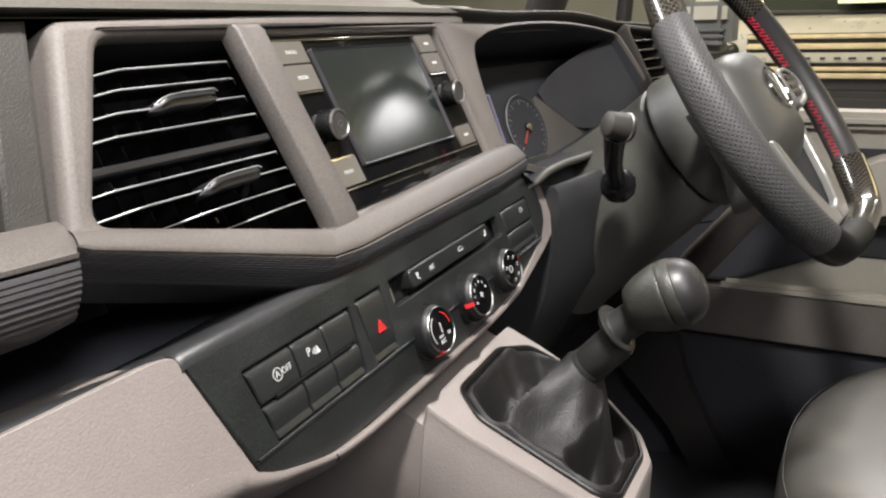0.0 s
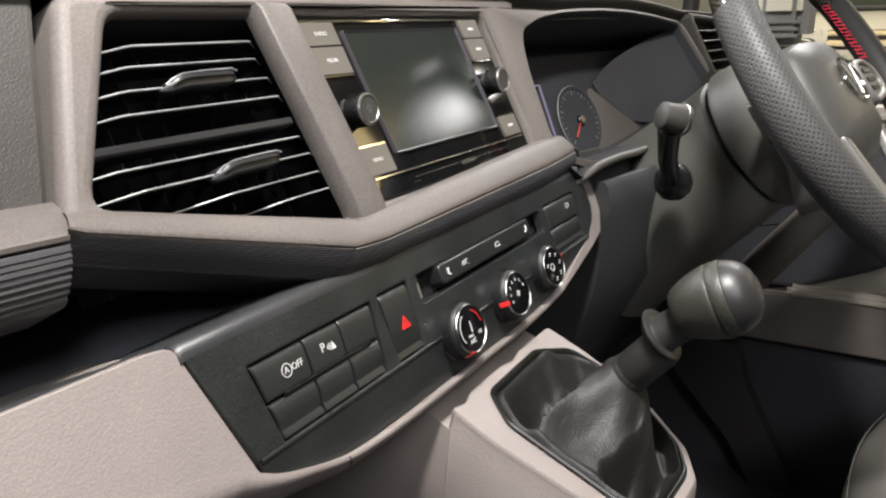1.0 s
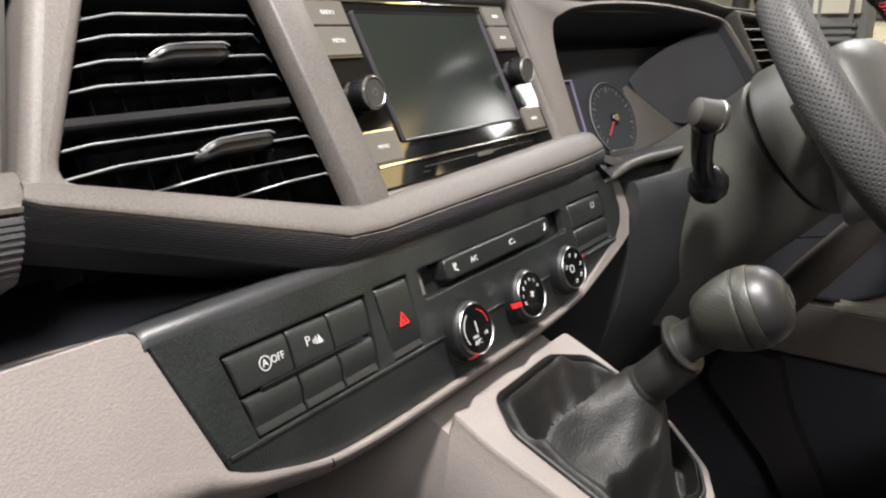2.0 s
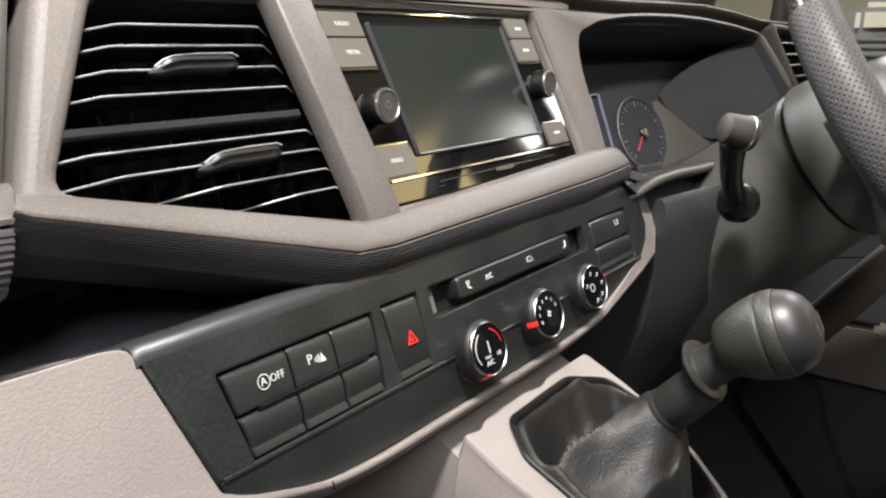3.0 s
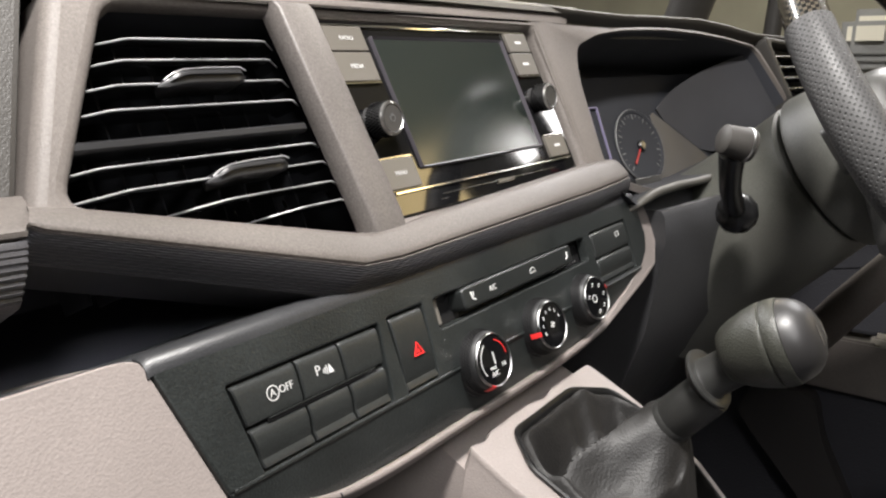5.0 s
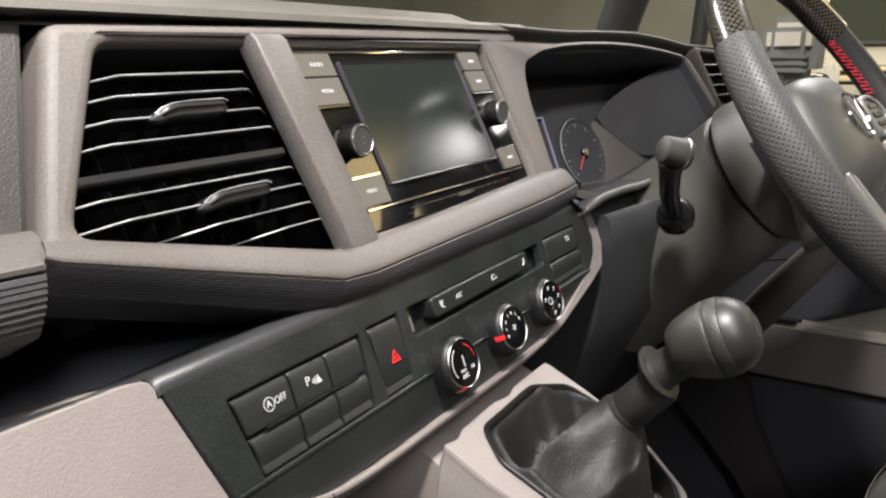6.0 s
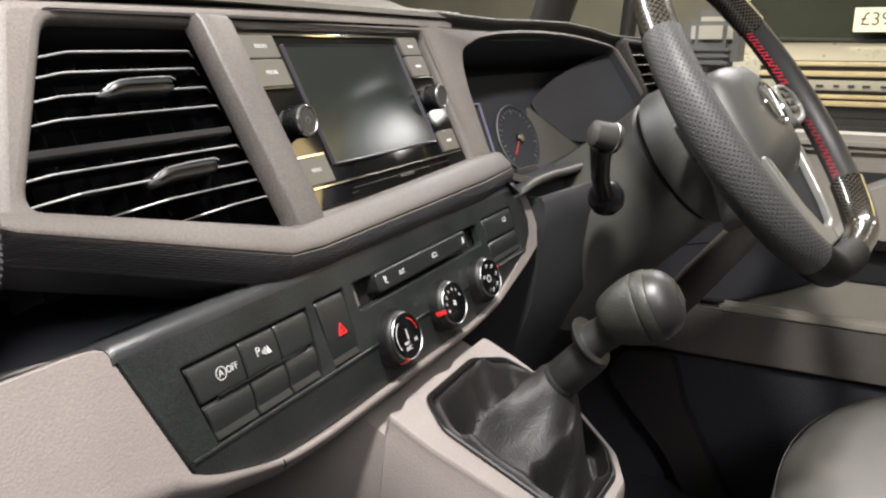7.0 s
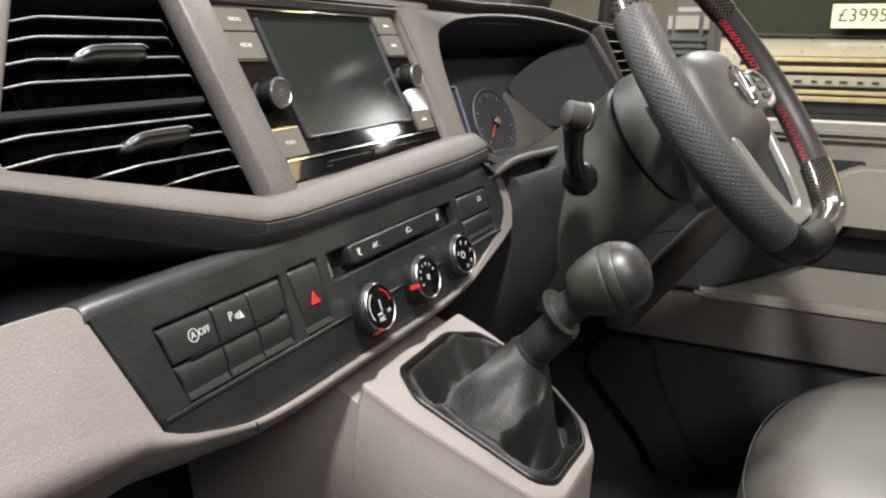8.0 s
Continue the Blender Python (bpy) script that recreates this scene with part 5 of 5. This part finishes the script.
# ---- driver's seat, floor, doors, cab ----
floor = solo("floor", box(-0.95, 0.92, -1.30, 0.70, 0.38, 0.42), CARPET, "dark carpeted cab floor", "floor", "structure")
seat = thing("driver_seat", (0.40, -0.70, 0.42), "black leather driver seat with pale piping", "seat")


def cushion(cx, cy, cz, sx, sy, sz, p=3.5, left=1.0):
    rings = []
    for j in range(13):
        e = -math.pi / 2 + math.pi * j / 12
        ring = []
        for k in range(36):
            a = 2 * math.pi * k / 36
            c, s = math.cos(a), math.sin(a)
            r = (abs(c) ** p + abs(s) ** p) ** (-1 / p)
            ce = max(0.02, math.cos(e)) ** 0.45
            h = math.copysign(abs(math.sin(e)) ** 0.7, math.sin(e))
            ring.append(Vector((cx + sx * (left if c < 0 else 1) * r * c * ce, cy + sy * r * s * ce, cz + sz * h)))
        rings.append(ring)
    return loft(rings, True, True)


part("cushion", cushion(0.365, -0.605, 0.655, 0.395, 0.290, 0.095, 2.3, 0.56), SEATHIDE, seat)
part("base", box(0.18, 0.60, -0.84, -0.38, 0.42, 0.60, 0.02), BLACK, seat)
part("backrest", cushion(0.39, -1.00, 1.12, 0.25, 0.09, 0.36), SEATHIDE, seat)
EDGE_P = [(math.cos(a), math.sin(a), (abs(math.cos(a)) ** 2.3 + abs(math.sin(a)) ** 2.3) ** (-1 / 2.3)) for a in (2 * math.pi * k / 72 for k in range(73))]
part("piping", sweep([Vector((0.365 + (0.387 if c > 0 else 0.217) * r * c, -0.605 + 0.284 * r * s, 0.7005)) for c, s, r in EDGE_P], 0.0005, 6), PALE, seat, "pale piping")

# driver's door: inner card with armrest, pocket and window
door = thing("driver_door", (0.87, -0.4, 0.5), "warm grey driver door card with armrest, pocket and open window", "door")
# lighter copy of the beige: light on the door is put into its colour
DOORLIT = material("lit_door_beige", (0.34, 0.315, 0.27), 0.55, grain=0.2, grain_size=0.0017, speck=0.06, vary=0.06)
part("window_ledge", box(0.845, 0.915, -1.05, 0.30, 1.035, 1.062, 0.010), DOORLIT, door)
part("door_card", box(0.868, 0.91, -1.05, 0.30, 0.42, 1.045, 0.006), DOORLIT, door)
part("armrest", prism(rounded([(-0.95, 0.985), (-0.42, 1.000), (-0.37, 0.975), (-0.345, 0.925), (-0.40, 0.912), (-0.95, 0.905)], 0.015), 0.80, 0.870, axes(Vector((0, 0, 0)), Y, Z, X), 0.010, segments=3), DOORLIT, door)
part("pull_recess", prism(rounded([(-0.43, 1.004), (-0.36, 1.004), (-0.385, 0.955), (-0.41, 0.945)], 0.008), 0.862, 0.8665, axes(Vector((0, 0, 0)), Y, Z, X)), BLACK, door, "flat black plate for the handle recess")
part("inner_handle", sweep([(0.856, -0.43, 0.995), (0.852, -0.405, 0.985), (0.856, -0.375, 0.965)], 0.006, 8), SATIN, door)
# flat black strip stands for the dark gap below the armrest
part("gap_strip", box(0.862, 0.8675, -0.95, -0.20, 0.826, 0.881, 0.002), BLACK, door, "flat black strip under the armrest")
# lit edge painted pale, shaded pocket face given the darker taupe
part("pocket_edge", box(0.790, 0.808, -0.95, -0.20, 0.763, 0.785, 0.007), DOORLIT, door, "pocket edge with its lit top in the colour")
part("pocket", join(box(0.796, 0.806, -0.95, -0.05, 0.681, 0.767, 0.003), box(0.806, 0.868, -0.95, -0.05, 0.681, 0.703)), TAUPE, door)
part("sill_trim", prism(rounded([(-0.023, 0.618), (-0.083, 0.549), (-0.134, 0.493), (-0.182, 0.407), (-0.262, 0.407), (-0.201, 0.51), (-0.154, 0.601), (-0.137, 0.672), (-0.05, 0.674)], 0.02), 0.78, 0.82, axes(Vector((0, 0, 0)), Y, Z, X), 0.004), SILLGREY, door, "dark grey sill trim")
# dark panels that stand in for the shade on the door's front and foot
part("shade_panel", join(box(0.815, 0.868, -0.95, 0.30, 0.42, 0.679), box(0.800, 0.868, -0.05, 0.30, 0.681, 0.770, 0.006), prism(rounded([(-0.205, 0.762), (0.30, 0.762), (0.30, 0.93), (-0.44, 0.93), (-0.385, 0.845), (-0.31, 0.805)], 0.015), 0.868, 0.846, axes(Vector((0, 0, 0)), Y, Z, X), 0.008)), CARPET, door, "dark carpet panels put where the door lies in shade")
part("pillar_front", sweep([(0.90, 0.22, 1.05), (0.86, 0.08, 1.40), (0.80, -0.08, 1.80)], 0.035, 12), TAUPE_DARK, door)
part("quarter_bar", sweep([(0.90, 0.02, 1.05), (0.88, -0.01, 1.40)], 0.014, 10), TAUPE_DARK, door)
part("pillar_rear", box(0.85, 0.92, -1.10, -1.00, 1.04, 1.85, 0.01), TAUPE_DARK, door)
mirror = thing("door_mirror", (1.06, -0.09, 1.17), "cream painted door mirror with grey lower half", "mirror")
CREAM = material("cream_paint", (0.72, 0.68, 0.56), 0.25, coat=0.5, vary=0.03)
GREYP = material("grey_textured_plastic", (0.20, 0.20, 0.19), 0.55, grain=0.4, grain_size=0.002)
part("housing", box(1.03, 1.16, -0.150, -0.076, 1.190, 1.246, 0.016), CREAM, mirror)
part("frame", box(1.045, 1.20, -0.160, -0.064, 1.145, 1.258, 0.020), GREYP, mirror)
for z in (1.160, 1.172, 1.184):
    part("rib", box(1.036, 1.06, -0.148, -0.072, z, z + 0.006, 0.002), GREYP, mirror)
part("bracket", box(0.915, 1.06, -0.12, -0.08, 1.10, 1.156, 0.01), GREYP, mirror)

# roof and rear wall out of view; left edges set to shape the light
solo("ceiling", box(-0.50, 0.92, -1.35, 0.10, 1.86, 1.90, 0.01), HEADLINER, "unseen grey fabric cab roof lining, cut to shape the light", "ceiling", "structure")
solo("wall_rear", box(-0.50, 0.92, -1.36, -1.32, 0.40, 1.88), TAUPE_DARK, "unseen dark cab rear wall, cut to let light past", "wall", "structure")
lens = thing("roof_lamp", (-0.29, -0.29, 1.86), "small unseen courtesy lamp in the grey roof lining, inferred", "lamp")
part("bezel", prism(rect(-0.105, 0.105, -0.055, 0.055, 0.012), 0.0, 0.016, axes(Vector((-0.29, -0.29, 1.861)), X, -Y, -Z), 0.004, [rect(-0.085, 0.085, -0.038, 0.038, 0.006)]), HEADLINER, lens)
# showroom
solo("ground", box(-6, 9, -6, 6, -0.05, 0.0), CONCRETE, "grey painted concrete showroom floor", "floor", "structure")
for nm, b in (("wall_east", (8.9, 9.1, -6, 6, 0, 3.4)), ("wall_west", (-6.1, -5.9, -6, 6, 0, 3.4)), ("wall_north", (-6, 9, 5.9, 6.1, 0, 3.4)), ("wall_south", (-6, 9, -6.1, -5.9, 0, 3.4))):
    solo(nm, box(*b), WALLPAINT, "plain pale showroom wall", "wall", "structure")
solo("showroom_ceiling", box(-6, 9, -6, 6, 3.4, 3.5), WALLPAINT, "pale showroom ceiling", "ceiling", "structure")

# ---- van parked opposite, front towards the window ----
van = thing("parked_van", (5.5, -0.5, 0.0), "pale parked van with polished grille bars and dark windscreen", "van")
SILVER_PAINT = material("pale_silver_paint", (0.42, 0.41, 0.37), 0.3, 0.3, coat=0.6, vary=0.04)
DARKGLASS = material("dark_windscreen", (0.02, 0.024, 0.02), 0.08, vary=0.1, vary_size=0.4)
# chrome bars coloured gold for the warm light on them
GOLDLIT = material("gold_lit_bar", (0.78, 0.67, 0.44), 0.36, 0.7, vary=0.05)
VY = -0.55
front = [(4.50, 0.45), (4.47, 0.80), (4.50, 1.12), (4.62, 1.19), (4.95, 1.225), (5.45, 1.98), (5.8, 2.05), (8.4, 2.05), (8.4, 0.4)]
part("body", loft([[Vector((x, VY + s, z)) for x, z in front] for s in (-0.95, -0.90, 0.90, 0.95)], True, True), SILVER_PAINT, van)
part("windscreen", loft([[Vector((4.935, VY - 0.80, 1.232)), Vector((5.425, VY - 0.74, 1.96))], [Vector((4.92, VY + 0.0, 1.232)), Vector((5.41, VY + 0.0, 1.96))], [Vector((4.935, VY + 0.80, 1.232)), Vector((5.425, VY + 0.74, 1.96))]], False), DARKGLASS, van, "dark windscreen")
part("wiper", sweep([(4.90, VY - 0.70, 1.245), (4.89, VY + 0.05, 1.235), (4.90, VY + 0.75, 1.245)], 0.012, 6), BLACK, van)
part("grille_back", box(4.455, 4.49, VY - 0.62, VY + 0.62, 0.80, 1.12, 0.005), BLACK, van)
for z, h, mat in ((1.102, 0.026, GOLDLIT), (1.048, 0.032, GOLDLIT), (0.984, 0.058, SILVER_PAINT), (0.922, 0.024, GOLDLIT), (0.884, 0.030, GOLDLIT)):
    part("grille_bar", box(4.43, 4.46, VY - 0.62, VY + 0.62, z - h / 2, z + h / 2, 0.006), mat, van, "polished grille bar")
for k in range(9):
    part("badge_mark", box(4.424, 4.431, -0.12 - 0.078 * k, -0.092 - 0.078 * k + 0.006 * (k % 3), 0.976, 0.988), BLACK, van, "plain dark mark")
part("bumper", box(4.38, 4.50, VY - 0.93, VY + 0.93, 0.42, 0.80, 0.04), BLACK, van)
for s in (-0.86, 0.86):
    for x in (4.95, 7.9):
        part("wheel", lathe([(0.20, -0.10), (0.32, -0.10), (0.335, -0.06), (0.335, 0.06), (0.32, 0.10), (0.20, 0.10), (0.0001, 0.08)], Matrix.Translation((x, VY + s, 0.335)) @ Matrix.Rotation(radians(90), 4, "X"), 32), BLACK, van)
for s in (-0.78, 0.78):
    part("headlight", cushion(4.49, VY + s, 0.98, 0.03, 0.12, 0.10), DARKGLASS, van, "dark headlight glass")
card = thing("price_card", (4.90, -0.50, 1.30), "white price card with dark figures", "sign")
CARD = axes(Vector((4.86, -0.39, 1.352)), -Y, Vector((0.56, 0, 0.83)).normalized(), Vector((-0.83, 0, 0.56)).normalized())
part("card", prism(rect(-0.0, 0.62, -0.085, 0.085, 0.006), 0, 0.004, CARD), PRICEWHITE, card)
part("figures", lettering("£3995", 0.135, 0.03, 0.0, 0.0045, CARD, "LEFT", 0.8), BLACK, card, "dark figures 3995 with pound sign")

# housings and hangers made up for the unseen area lamps
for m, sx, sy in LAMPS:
    lamp = thing("added_light_fitting", tuple(m.translation), "slim white strip light housing, added, out of view", "lamp", "hall strip lights")
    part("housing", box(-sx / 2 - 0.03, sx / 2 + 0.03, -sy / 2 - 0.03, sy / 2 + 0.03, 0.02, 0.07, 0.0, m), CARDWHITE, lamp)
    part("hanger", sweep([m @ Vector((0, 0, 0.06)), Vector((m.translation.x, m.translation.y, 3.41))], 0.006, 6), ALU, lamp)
